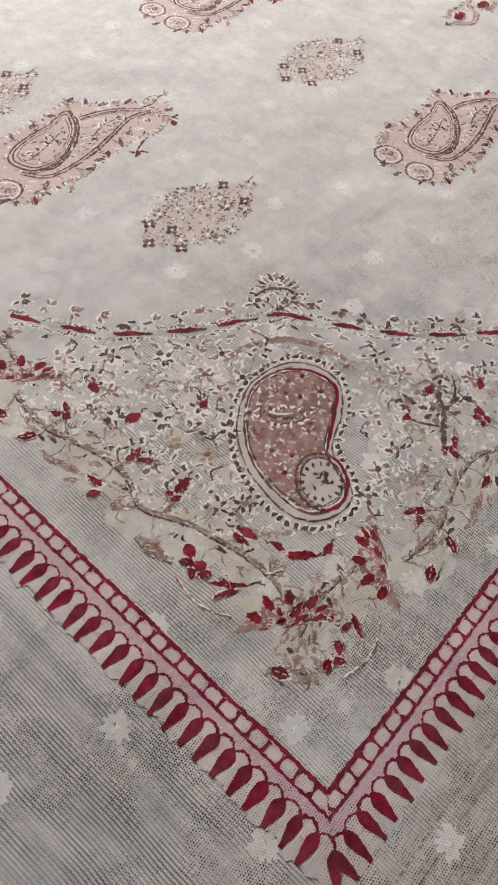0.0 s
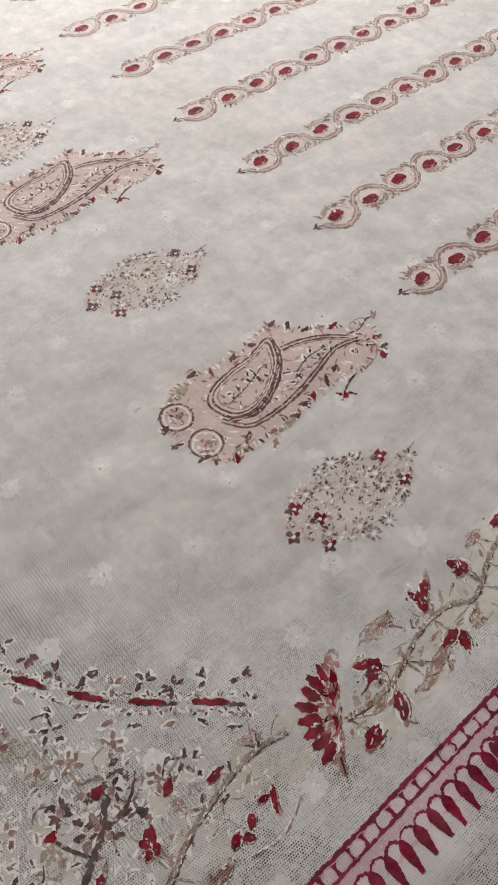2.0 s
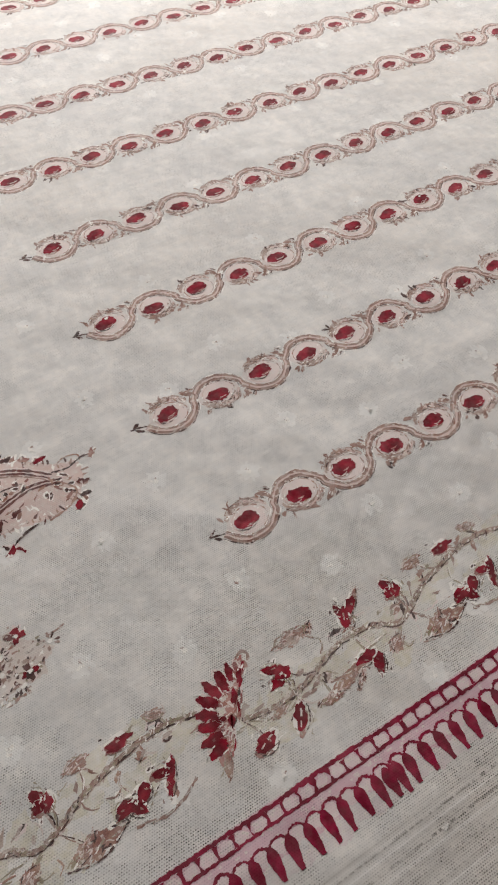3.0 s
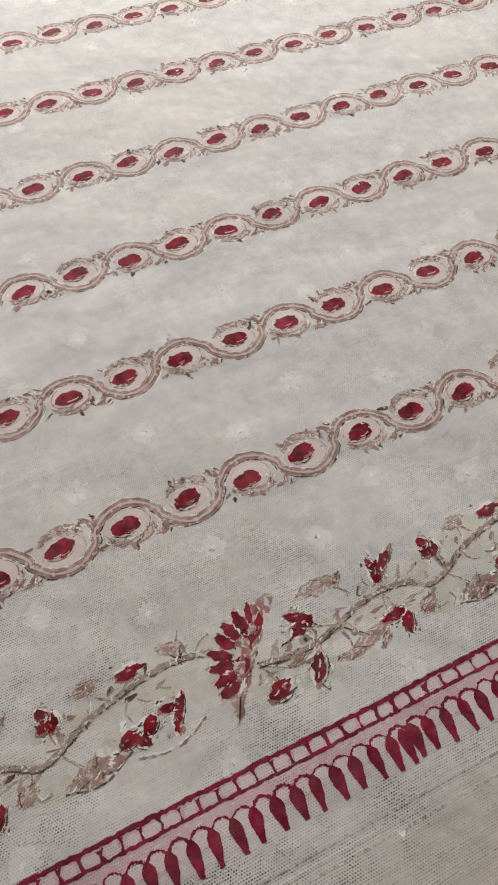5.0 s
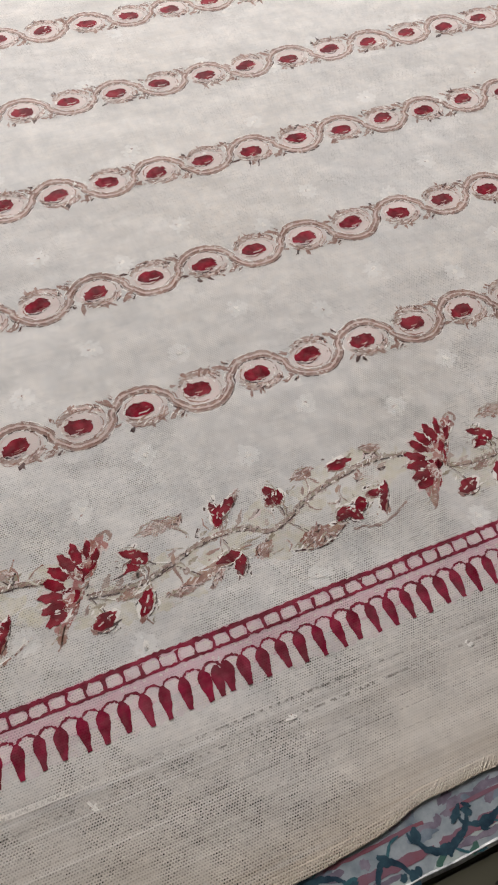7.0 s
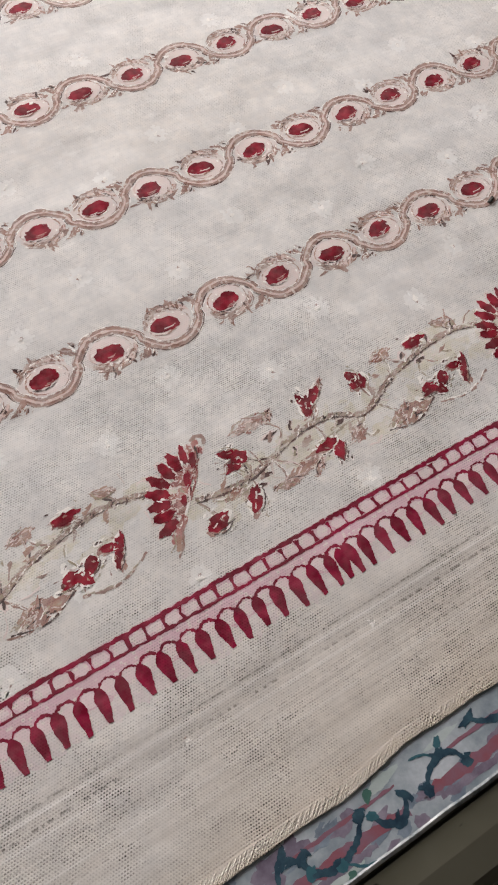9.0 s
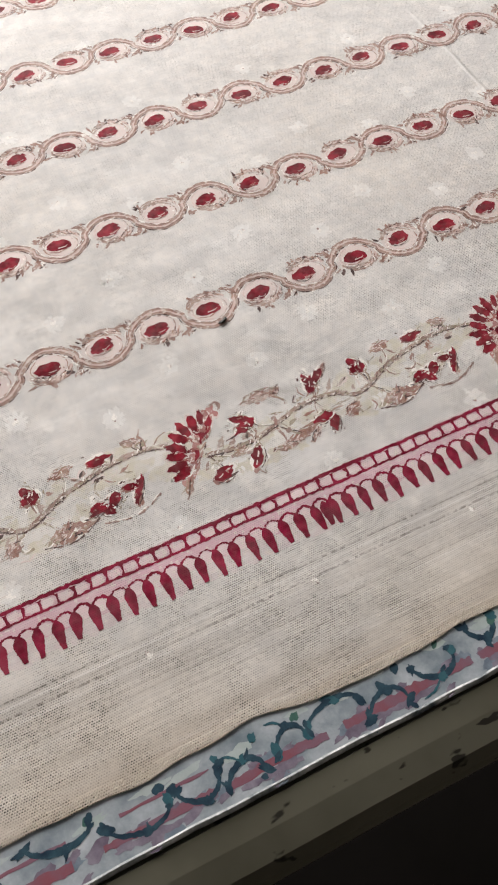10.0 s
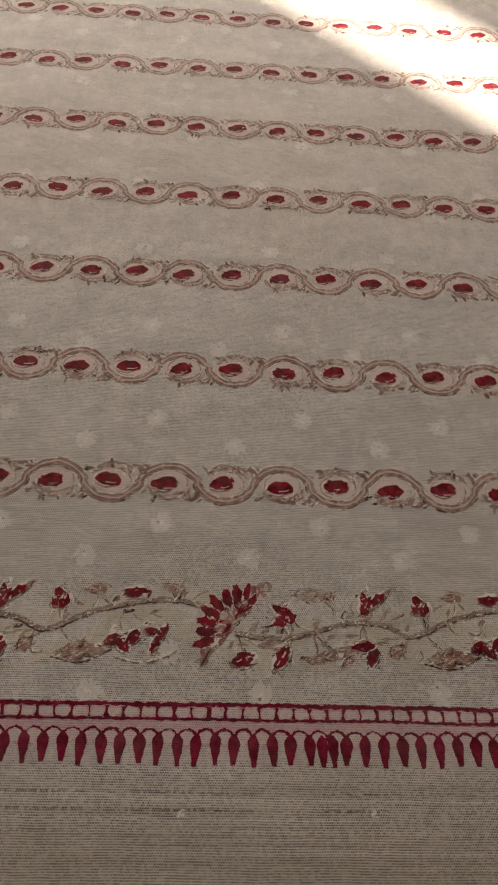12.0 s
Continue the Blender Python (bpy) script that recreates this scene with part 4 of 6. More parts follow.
# leaves of a spray: x, y, half length, half width, turn, kind of dye
LEAVES = [(1.14, -0.01, 0.13, 0.065, 150, 'r'), (1.12, -0.20, 0.12, 0.06, 200, 'r'), (1.27, -0.11, 0.11, 0.085, 0, 'r'),
          (0.55, -0.80, 0.15, 0.10, 20, 'r'), (1.15, -0.77, 0.175, 0.075, 58, 'r'),
          (2.53, 0.10, 0.15, 0.07, 62, 'r'), (2.70, 0.19, 0.16, 0.055, 40, 'r'), (2.50, 0.24, 0.09, 0.05, 100, 'r')]
LEAVES += [(3.40, 0.20, 0.10, 0.065, 120, 'r'), (3.50, 0.06, 0.11, 0.06, 70, 'r'), (3.37, 0.06, 0.08, 0.06, 30, 'r'),
           (4.62, 0.25, 0.17, 0.072, 4, 'r'), (2.45, -0.57, 0.16, 0.065, 12, 'r'), (2.58, -0.73, 0.14, 0.065, 68, 'r'),
           (4.33, -0.54, 0.12, 0.075, 25, 'r'), (4.48, -0.62, 0.11, 0.07, -35, 'r')]
LEAVES += [(4.62, -0.50, 0.12, 0.065, 45, 'r'), (5.02, -0.50, 0.21, 0.05, 62, 'r'), (4.92, -0.40, 0.10, 0.05, -10, 'r'),
           (1.66, 0.25, 0.28, 0.085, 2, 't'), (1.95, 0.24, 0.08, 0.04, 30, 'b'), (2.84, 0.26, 0.13, 0.035, 48, 't'),
           (4.00, 0.29, 0.14, 0.07, 8, 't'), (5.18, 0.33, 0.12, 0.055, -20, 't')]
LEAVES += [(1.97, -0.70, 0.30, 0.06, 14, 't'), (1.66, -0.80, 0.20, 0.045, -2, 'o'), (2.20, -0.80, 0.12, 0.04, 40, 'b'),
           (2.98, -0.64, 0.12, 0.075, 40, 't'), (3.86, -0.74, 0.36, 0.125, 4, 'p'), (3.72, -0.70, 0.16, 0.05, 40, 'o'), (0.95, -0.56, 0.14, 0.04, 10, 'o')]
DYE = dict(r=RED, t=TAN, b=BROWN, o=OLIVE, p=ROSE)


def stem_mesh(seed, x_from=0.3, x_to=5.75):
    """The running stem with its tendrils and leaf stalks."""
    k = Ink(seed)
    main = [(0.42, -0.40), (0.85, -0.47), (1.25, -0.47), (1.65, -0.37), (2.05, -0.24), (2.45, -0.19), (2.85, -0.24), (3.15, -0.40), (3.45, -0.34), (3.90, -0.12), (4.35, 0.0), (4.85, 0.10), (5.30, 0.11), (5.72, 0.02)]
    main = [q for q in main if x_from <= q[0] <= x_to]
    if len(main) > 2:
        for x, y in main:
            k.blob(x, y - 0.12 + k.rng.uniform(-0.1, 0.1), 0.38, 0.33, k.rng.uniform(0, 90), BLEACH, 0.00001, 0.0, 0.25, 14)
            for q in range(2):
                k.blob(x + k.rng.uniform(-0.25, 0.25), y - 0.16 + k.rng.uniform(-0.3, 0.3), k.rng.uniform(0.16, 0.32), k.rng.uniform(0.10, 0.20), k.rng.uniform(-20, 60), OCHRE, 0.00004 + 0.00001 * q, 0.0, 0.3, 14)
        r = k.rng
        line = smooth_line(main, 0.05)
        k.ribbon(line, 0.095, MIST, 0.00010, 0.1, 0.6)
        k.ribbon(line, 0.066, OLIVE, 0.00012, 0.1, 0.5)
        broken(k, beside(line, -0.030), 0.022, BROWN, 0.00019, r, 9)
        for d, w in ((-0.008, 0.018), (0.014, 0.022), (0.034, 0.016)):
            broken(k, beside(line, d), w, r.choice((DUSK, MAUVE, MAUVE)), 0.00015, r, 7)
        # slanting dry brush marks that feather it on both sides
        for x, y in line:
            for q in range(2):
                t, d, n = radians(r.uniform(10, 65)), r.uniform(-0.05, 0.05), r.uniform(0.02, 0.05)
                k.stroke([(x - n * math.cos(t), y + d - n * math.sin(t)), (x, y + d + 0.004), (x + n * math.cos(t), y + d + n * math.sin(t))], r.uniform(0.010, 0.020), r.choice((OLIVE, OLIVE, DUSK, PALE, BROWN, MIST)), 0.00018, 0.5, 0.5)
    for line, w, m in (([(0.45, -0.42), (0.80, -0.60), (1.10, -0.62), (1.30, -0.52)], 0.04, OLIVE),
                       ([(1.28, -0.12), (1.45, -0.28), (1.70, -0.36)], 0.03, BROWN),
                       ([(0.28, -0.98), (0.50, -0.93), (0.85, -0.86)], 0.032, BROWN),
                       ([(1.85, 0.16), (2.00, -0.02), (1.90, -0.18)], 0.03, MAUVE),
                       ([(2.20, 0.02), (2.12, -0.10), (2.25, -0.16)], 0.026, BROWN),
                       ([(2.30, -0.52), (2.62, -0.48), (3.05, -0.42)], 0.045, OLIVE),
                       ([(3.20, -0.45), (3.05, -0.58), (3.10, -0.76), (3.26, -0.74)], 0.05, OLIVE),
                       ([(3.50, 0.02), (3.55, -0.14), (3.72, -0.20)], 0.03, MAUVE),
                       ([(4.05, 0.22), (4.15, 0.08), (4.30, 0.0)], 0.03, MAUVE),
                       ([(4.45, -0.08), (4.38, -0.25), (4.46, -0.42)], 0.03, OLIVE),
                       ([(4.35, -0.82), (4.75, -0.90), (5.05, -0.84), (5.32, -0.70)], 0.045, MAUVE),
                       ([(5.15, 0.28), (5.25, 0.16)], 0.04, BROWN)):
        line = [q for q in line if x_from <= q[0] <= x_to]
        if len(line) > 1:
            broken(k, smooth_line(line, 0.045), w * 0.7, m, 0.00018, k.rng, 5)
            broken(k, beside(smooth_line(line, 0.045), 0.022), w * 0.5, k.rng.choice((OLIVE, DUSK, PALE)), 0.00017, k.rng, 4)
    # stalks that join the leaves to the stem
    for x, y, a, b, turn, dye in LEAVES:
        if not main or not x_from <= x <= x_to:
            continue
        px, py = min(main, key=lambda p: math.dist(p, (x, y)))
        if math.dist((px, py), (x, y)) > 0.48:
            continue
        mx, my = (x + px) / 2 + 0.05, (y + py) / 2 - 0.06
        k.stroke([(x, y), (mx, my), (px, py)], k.rng.uniform(0.02, 0.036), k.rng.choice((OLIVE, MAUVE, MIST)), 0.00015, 0.4, 0.5)
        k.stroke([(x + 0.02, y + 0.03), (mx + 0.02, my + 0.03), (px, py)], 0.014, k.rng.choice((BROWN, PALE, MAUVE)), 0.00017, 0.4, 0.7, dash=(0.15, 0.06))
    # thin tendrils and stray brush marks
    for q in range(34):
        if not main:
            break
        x, y = k.rng.choice(main)
        x, y = x + k.rng.uniform(-0.3, 0.3), y - 0.12 + k.rng.uniform(-0.42, 0.40)
        t, n, c = k.rng.uniform(0, 6.28), k.rng.uniform(0.06, 0.16), k.rng.uniform(-0.06, 0.06)
        dx, dy = math.cos(t), math.sin(t)
        if x_from <= x <= x_to:
            k.stroke([(x - dx * n, y - dy * n), (x - dy * c, y + dx * c), (x + dx * n, y + dy * n)], k.rng.uniform(0.014, 0.03), k.rng.choice((OLIVE, MAUVE, OCHRE, CREAM, TAN, PALE_PINK)), 0.00018, 0.5, 0.5)
    # leaflets along the stem
    for q in range(40):
        i = k.rng.randrange(len(main)) if main else 0
        if not main:
            break
        x, y = main[i][0] + k.rng.uniform(-0.25, 0.25), main[i][1] + k.rng.choice((-1, 1)) * k.rng.uniform(0.07, 0.20)
        if x_from <= x <= x_to:
            k.blob(x, y, k.rng.uniform(0.06, 0.13), k.rng.uniform(0.022, 0.042), k.rng.uniform(-10, 70), k.rng.choice((OLIVE, DUSK, MIST, TAN, OCHRE, BROWN)), 0.00018, 0.4, 0.25, 9)
    return k.mesh("stem")


def leaf_mesh(i):
    x, y, a, b, turn, dye = LEAVES[i]
    a, b = a * 1.20, b * 1.32
    k = Ink(500 + i).bright()
    r = k.rng
    if dye == 'p':
        k.blob(0, 0, a, b, 0, TAN, 0.00014, 0.55, 0.2, 22, 0.3)
        k.blob(-a * 0.2, 0.02, a * 0.6, b * 0.5, 4, ROSE, 0.00018, 0.4, 0.3, 14)
        for q in range(46):
            k.blob(r.uniform(-a, a), r.uniform(-b, b) * 0.8, r.uniform(0.03, 0.08), 0.014, r.uniform(-35, 45), r.choice((BROWN, OLIVE, CREAM, TAN, TAN, ROSE, PALE)), 0.00022, 0.3, 0.3, 8)
        k.stroke([(-a * 1.1, -b * 0.3), (0, -b * 0.95), (a * 1.1, 0.02)], 0.022, BROWN, 0.00024, 0.2, 0.5, dash=(0.3, 0.05))
    else:
        if dye == 'r':
            k.blob(-a * 0.35, -b * 0.2, a * 0.95, b * 0.9, r.uniform(-20, 20), r.choice((FLAME, MAROON, ROSE, TAN)), 0.00016, 0.4, 0.25, 14)
            k.blob(0, 0, a, b, 0, RED, 0.00030, 0.35, 0.18, 16, 0.1)
        else:
            # a pale leaf, sketched with short slanting brush marks
            k.blob(0, 0, a, b, 0, r.choice((TAN, TAN, MIST)) if dye == 't' else OLIVE, 0.00012, 0.35, 0.22, 16, 0.25)
            for q in range(int(30 + 60 * a)):
                t = r.uniform(-1, 1)
                x, y = a * t, b * (1 - 0.7 * t * t) * r.uniform(-1.1, 1.1)
                tilt, n = radians(r.uniform(-35, 35) - 40 * y / b * t), r.uniform(0.025, 0.075)
                k.stroke([(x - n * math.cos(tilt), y - n * math.sin(tilt)), (x, y + 0.005), (x + n * math.cos(tilt), y + n * math.sin(tilt))], r.uniform(0.010, 0.026), r.choice((TAN, TAN, DYE[dye], DUSK, ROSE, PALE_PINK, CLAY, MAUVE)), 0.0002, 0.6, 0.5)
            for side in (r.choice((-1, 1)),):
                broken(k, smooth_line([(-a, 0), (-a * 0.4, side * b * 0.95), (a * 0.4, side * b * 0.9), (a * 1.1, 0)], 0.04), 0.014, r.choice((BROWN, DUSK, OLIVE)), 0.00022, r, 4)
        if dye == 'r':
            # thin dark and pale threads beside the crimson
            k.stroke(arc(0, 0, a * 1.1, b * 1.25, r.uniform(190, 220), r.uniform(300, 350), 8), 0.014, r.choice((BROWN, MAUVE, OLIVE)), 0.00022, 0.4, 0.6)
            k.blob(a * r.uniform(-0.4, 0.4), b * r.uniform(-0.5, 0.5), 0.035, 0.010, r.uniform(0, 180), ROSE, 0.00036, 0.2, 0.3, 7)
            glints(k, a, b, 5)
            for q in range(5):
                k.blob(a * r.uniform(-1.3, 1.3), b * r.choice((-1.5, 1.5)) * r.uniform(0.9, 1.2), r.uniform(0.02, 0.045), 0.010, r.uniform(-30, 30), r.choice((BROWN, OLIVE, PALE, DUSK)), 0.0002, 0.3, 0.3, 7)
        if i in (4, 3):
            k.stroke([(-a * 0.7, 0), (a * 0.7, 0)], 0.018, PALE_PINK, 0.00036, 0.3, 0.4, dash=(0.04, 0.045))
    return k.mesh("leaf")


LEAF_MESH = [leaf_mesh(i) for i in range(len(LEAVES))]
FLOWERS = [flower_mesh(400 + i) for i in range(3)]
PETALS = [petal_mesh(410 + i) for i in range(4)]
STEMS = [stem_mesh(420 + i) for i in range(3)]
VY = 1.466                     # height of the flowers' middle above the band's inner line


def vine_spray(m, i, lo=-9.0, hi=9.0, size=1.0):
    """One printing of the vine block; only what lies between lo and hi along it is on the cloth."""
    full = lo < 0.3 and hi > 5.8
    stem = STEMS[i % 3] if full else stem_mesh(430 + i, max(lo, 0.3), min(hi, 5.75))
    spray = part("vine_spray", stem, cloth, "running vine with crimson flowers and tan leaves", m)
    if lo < 0 < hi:
        back = Matrix.Translation(((-0.14 if size < 1 else 0.0) * U, 0, 0))
        part("flower", FLOWERS[i % 3], spray, "crimson and rose fan flower", back @ Matrix.Diagonal((0.5 + 0.5 * size, 0.5 + 0.5 * size, 1, 1)))
        petals = ((0.43, 0.27, 98), (0.26, 0.20, 114), (0.11, 0.09, 132), (0.0, -0.06, 150), (-0.06, -0.22, 168), (-0.08, -0.39, 184), (-0.08, -0.55, 200), (0.60, 0.31, 76))
        for q, (x, y, turn) in enumerate(petals):
            if size < 1 and q in (1, 3, 5):
                continue
            part("petal", PETALS[(i + q) % 4], spray, "", back @ Matrix.Translation((x * (0.6 + 0.4 * size) * U, y * (0.6 + 0.4 * size) * U, 0)) @ Matrix.Rotation(radians(turn), 4, 'Z') @ Matrix.Diagonal((0.95 * size, (0.92 if size == 1 else 1.1) * size, 1, 1) if q < 7 else (0.85 * size, 0.6 * size, 1, 1)))
    for q, (x, y, a, b, turn, dye) in enumerate(LEAVES):
        if lo < x < hi:
            part("leaf", LEAF_MESH[q], spray, "", Matrix.Translation((x * U, y * U, 0)) @ Matrix.Rotation(radians(turn), 4, 'Z') @ Matrix.Diagonal((size, size, 1, 1)))


for i in range(-2, 14):
    vine_spray(place(-2.07 + BLOCK * i - (0.25 if i == -2 else 0), YB + VY), i + 2, size=0.7 if i == -2 else 1.0)
vine_spray(place(-2.07 - 3 * BLOCK - 0.3, YB + VY), 17, lo=4.1, size=0.7)
for i, y in enumerate((3.85, 9.65, 15.45, 21.25)):
    vine_spray(place(XL + VY, y, -90), 18 + i, size=0.7)
vine_spray(place(XL + VY, -1.88, -90), 23, hi=0.95, size=0.7)


# ---- stripes of linked buds ----
CHAIN = 2.541


def bud_shape(k, x=0.0, y=0.0):
    """A drop-shaped crimson bud, its point to the left, with a small pink glint and an undyed rim."""
    r = k.rng
    t = r.uniform(-8, 10)
    c, s = math.cos(radians(t)), math.sin(radians(t))
    k.blob(x, y, 0.265, 0.200, t + 180, PALE_PINK, 0.00012, 0.0, 0.06, 20, 0.30)
    k.blob(x + 0.01 * c, y + 0.01 * s, 0.232, 0.168, t + 180, RED, 0.00030, 0.0, 0.06, 24, 0.36)
    k.blob(x + 0.07 * c, y + 0.07 * s - 0.02, 0.115, 0.095, t, RED, 0.00033, 0.0, 0.12, 18)
    # undyed slits along the lower rim
    for q in range(r.randint(1, 3)):
        a = r.uniform(-0.16, 0.02)
        b = -0.07 - 0.03 * q + r.uniform(-0.02, 0.02)
        k.stroke([(x + a, y + b), (x + a + 0.07, y + b - 0.012), (x + a + r.uniform(0.10, 0.20), y + b + 0.01)], r.uniform(0.007, 0.013), r.choice((PALE_PINK, BLOOM, ROSE)), 0.00042, 0.4, 0.5)
    glints(k, 0.220, 0.160, 6, 0.00042)
    k.stroke([(x - 0.20, y - 0.10), (x - 0.04, y - 0.165), (x + 0.14, y - 0.135)], 0.018, r.choice((TAN, BROWN)), 0.00040, 0.4, 0.6)


def bud_mesh(seed):
    k = Ink(seed)
    k.haloed = False
    bud_shape(k)
    return k.mesh("bud")


BUDS = [bud_mesh(700 + i) for i in range(8)]


def chain_mesh(n, seed, fray=0.011):
    """A serpentine vine of n buds: it passes under the even ones and over the odd ones, and hooks round each."""
    k = Ink(seed)
    k.fray = fray
    k.haloed = False
    r = k.rng
    near = fray > 0
    path = []

    def hatch(x, y, t, spread, dyes, n):
        """Short dry brush marks about (x, y), along the direction t."""
        for q in range(n):
            a, h = radians(t + r.uniform(-28, 28)), r.uniform(0.018, 0.050)
            px, py = x + r.uniform(-spread, spread), y + r.uniform(-spread, spread)
            k.stroke([(px - h * math.cos(a), py - h * math.sin(a)), (px, py + 0.004), (px + h * math.cos(a), py + h * math.sin(a))], r.uniform(0.010, 0.020), r.choice(dyes), 0.00020, 0.5, 0.5)
    for i in range(n):
        s = -1 if i % 2 == 0 else 1
        # clear ground left round the bud
        k.blob(i + 0.06, 0.015 * s, 0.42, 0.33, 0, BLUSH, 0.00006, 0.0, 0.08, 18)
        k.blob(i + 0.05, 0.01 * s, 0.325, 0.245, 0, PALE_PINK, 0.00008, 0.0, 0.08, 18)
        for t in (172, 150, 120, 90, 60, 30, 8):
            path.append((i + 0.06 + (0.50 if t in (172, 8) else 0.45) * math.cos(radians(t)), s * 0.350 * math.sin(radians(t)) + r.uniform(-0.012, 0.012)))
        # feathered hook that closes the loop on its other side, broad at its root
        hook = arc(i + 0.08, -0.02 * s, 0.39, 0.31, r.uniform(10, 30), r.uniform(150, 172), 9)
        if s > 0:
            hook = [(x, -y) for x, y in hook]
        k.stroke(hook, 0.115, MIST, 0.00009, 0.7, 0.5)
        k.stroke(hook[:6], 0.075, CLAY, 0.00012, 0.7, 0.5)
        if near:
            for q in range(1, 9):
                (x, y), (x1, y1) = hook[q], hook[q + 1]
                hatch(x, y, math.degrees(math.atan2(y1 - y, x1 - x)) + 25 * s, 0.060, (DUSK, DUSK, BROWN, TAN, PALE, MAUVE), 5)
        broken(k, beside(smooth_line(hook[1:-1], 0.05), 0.060 if s > 0 else -0.060), 0.014, r.choice((MAUVE, DUSK)), 0.00018, r, 5)
        # thin ring inside, and beads of bare thread
        k.stroke(arc(i + 0.06, 0.0, 0.335, 0.255, r.uniform(-80, -50), r.uniform(70, 120), 10), 0.018, r.choice((TAN, DUSK, MIST)), 0.00014, 0.5, 0.6, dash=(0.25, 0.06))
        k.stroke(arc(i + 0.05, 0.0, 0.295, 0.225, r.uniform(100, 130), r.uniform(240, 300), 10), 0.020, r.choice((TAN, CLAY, CLAY)), 0.00013, 0.5, 0.6)
        if near:
            for q in range(7):
                t = radians(r.uniform(-110, 110) - 90 * s)
                k.blob(i + 0.04 + 0.30 * math.cos(t), 0.225 * math.sin(t), r.uniform(0.012, 0.030), 0.010, math.degrees(t) + 90, r.choice((PALE, PALE, DUSK)), 0.00022, 0.2, 0.3, 7)
        # leaf nibs growing out of the hook and the band
        for q in range(4):
            t = radians(r.uniform(20, 160))
            x, y = i + 0.44 * math.cos(t), -s * (0.32 * math.sin(t) + 0.055)
            k.blob(x, y, 0.085 * r.uniform(0.6, 1.3), 0.030 * r.uniform(0.7, 1.3), math.degrees(t) * -s + r.uniform(-40, 40), r.choice((BROWN, MAUVE, MAUVE, DUSK)), 0.00018, 0.4, 0.4, 9)
        for dx, dy, a, b, t, dye in ((0.56, 0.25, 0.13, 0.048, 60, MAUVE), (0.48, 0.31, 0.10, 0.034, 20, MAUVE), (0.62, 0.34, 0.06, 0.020, 40, BROWN)):
            k.blob(i + dx, -dy * s, a, b, s * t + r.uniform(-18, 18), dye, 0.00018, 0.3, 0.4, 10)
            if near:
                hatch(i + dx, -dy * s, s * t, 0.055, (DUSK, MAUVE, MIST, PALE), 4)
    line = smooth_line(path, 0.055)
    k.ribbon(line, 0.085, MIST, 0.00010, 0.0, 0.3)
    for i in range(n):
        bend = path[7 * i:7 * i + 7]
        k.stroke(bend, 0.150, MIST, 0.00011, 0.55, 0.3)
        k.stroke(bend, 0.105, DUSK, 0.00012, 0.70, 0.5)
    k.ribbon(beside(line, 0.010), 0.034, CLAY, 0.00017, 0.0, 0.7)
    broken(k, beside(line, -0.026), 0.022, MAUVE, 0.00019, r, 9)
    for d, w, dye in ((0.050, 0.026, DUSK), (-0.050, 0.026, DUSK), (0.030, 0.016, TAN), (-0.024, 0.016, MAUVE)):
        broken(k, beside(line, d), w, dye, 0.00014, r)
    for d in (0.074, -0.074):
        broken(k, beside(line, d), 0.016, MAUVE if d > 0 else BROWN, 0.00018, r, 4)
        if near:
            broken(k, beside(line, d * 1.12), 0.012, PALE, 0.00017, r, 3)
    # sprig before the first bud
    k.stroke([(-0.72, 0.02), (-0.55, 0.0), (-0.42, -0.04)], 0.03, BROWN, 0.00020, 0.3, 0.3)
    k.blob(-0.60, 0.06, 0.09, 0.03, 30, BROWN, 0.0002, 0.4, 0.2, 10)
    k.blob(-0.58, -0.06, 0.09, 0.03, -30, BROWN, 0.0002, 0.4, 0.2, 10)
    return k.mesh("stripe")


N = 83
SLIP = {0: (0.06, -0.0023), 1: (-0.03, 0.0013), 3: (-0.04, 0.0), 4: (0.05, 0.0), 5: (-0.03, 0.0)}     # start of a row and drift along it
for j in range(12):
    x0, drift = SLIP.get(j, (0.0, 0.0))
    stripe = part("vine_stripe", chain_mesh(N, 800 + j, 0.011 if j < 6 else 0.0), cloth, "stripe of a serpentine vine with crimson buds",
                  place(x0, CHAIN * j) @ Matrix.Diagonal((1 + drift, 1, 1, 1)))
    for i in range(N):
        x, y = i + rng.uniform(-0.03, 0.03), 0.027 * (1 if i % 2 == 0 else -1) + rng.uniform(-0.02, 0.02)
        part("bud", rng.choice(BUDS), stripe, "", Matrix.Translation((x * U, y * U, 0)) @ Matrix.Rotation(radians(rng.uniform(-5, 9)), 4, 'Z'))


# ---- paisleys and sprays in the plain field ----
def paisley_ground():
    k = Ink(900)
    k.patch(smooth_line([(-1.5, 1.0), (-1.1, 1.42), (-0.4, 1.55), (0.6, 1.5), (1.5, 1.62), (2.1, 1.05), (2.7, 0.62), (3.1, 0.42), (2.9, -0.1), (2.4, -0.35), (1.5, -0.25), (0.5, -0.35), (-0.5, -0.4), (-1.25, -0.2), (-1.45, 0.35)], 0.12, True), CLAY, 0.00008)
    return k.mesh("paisley")


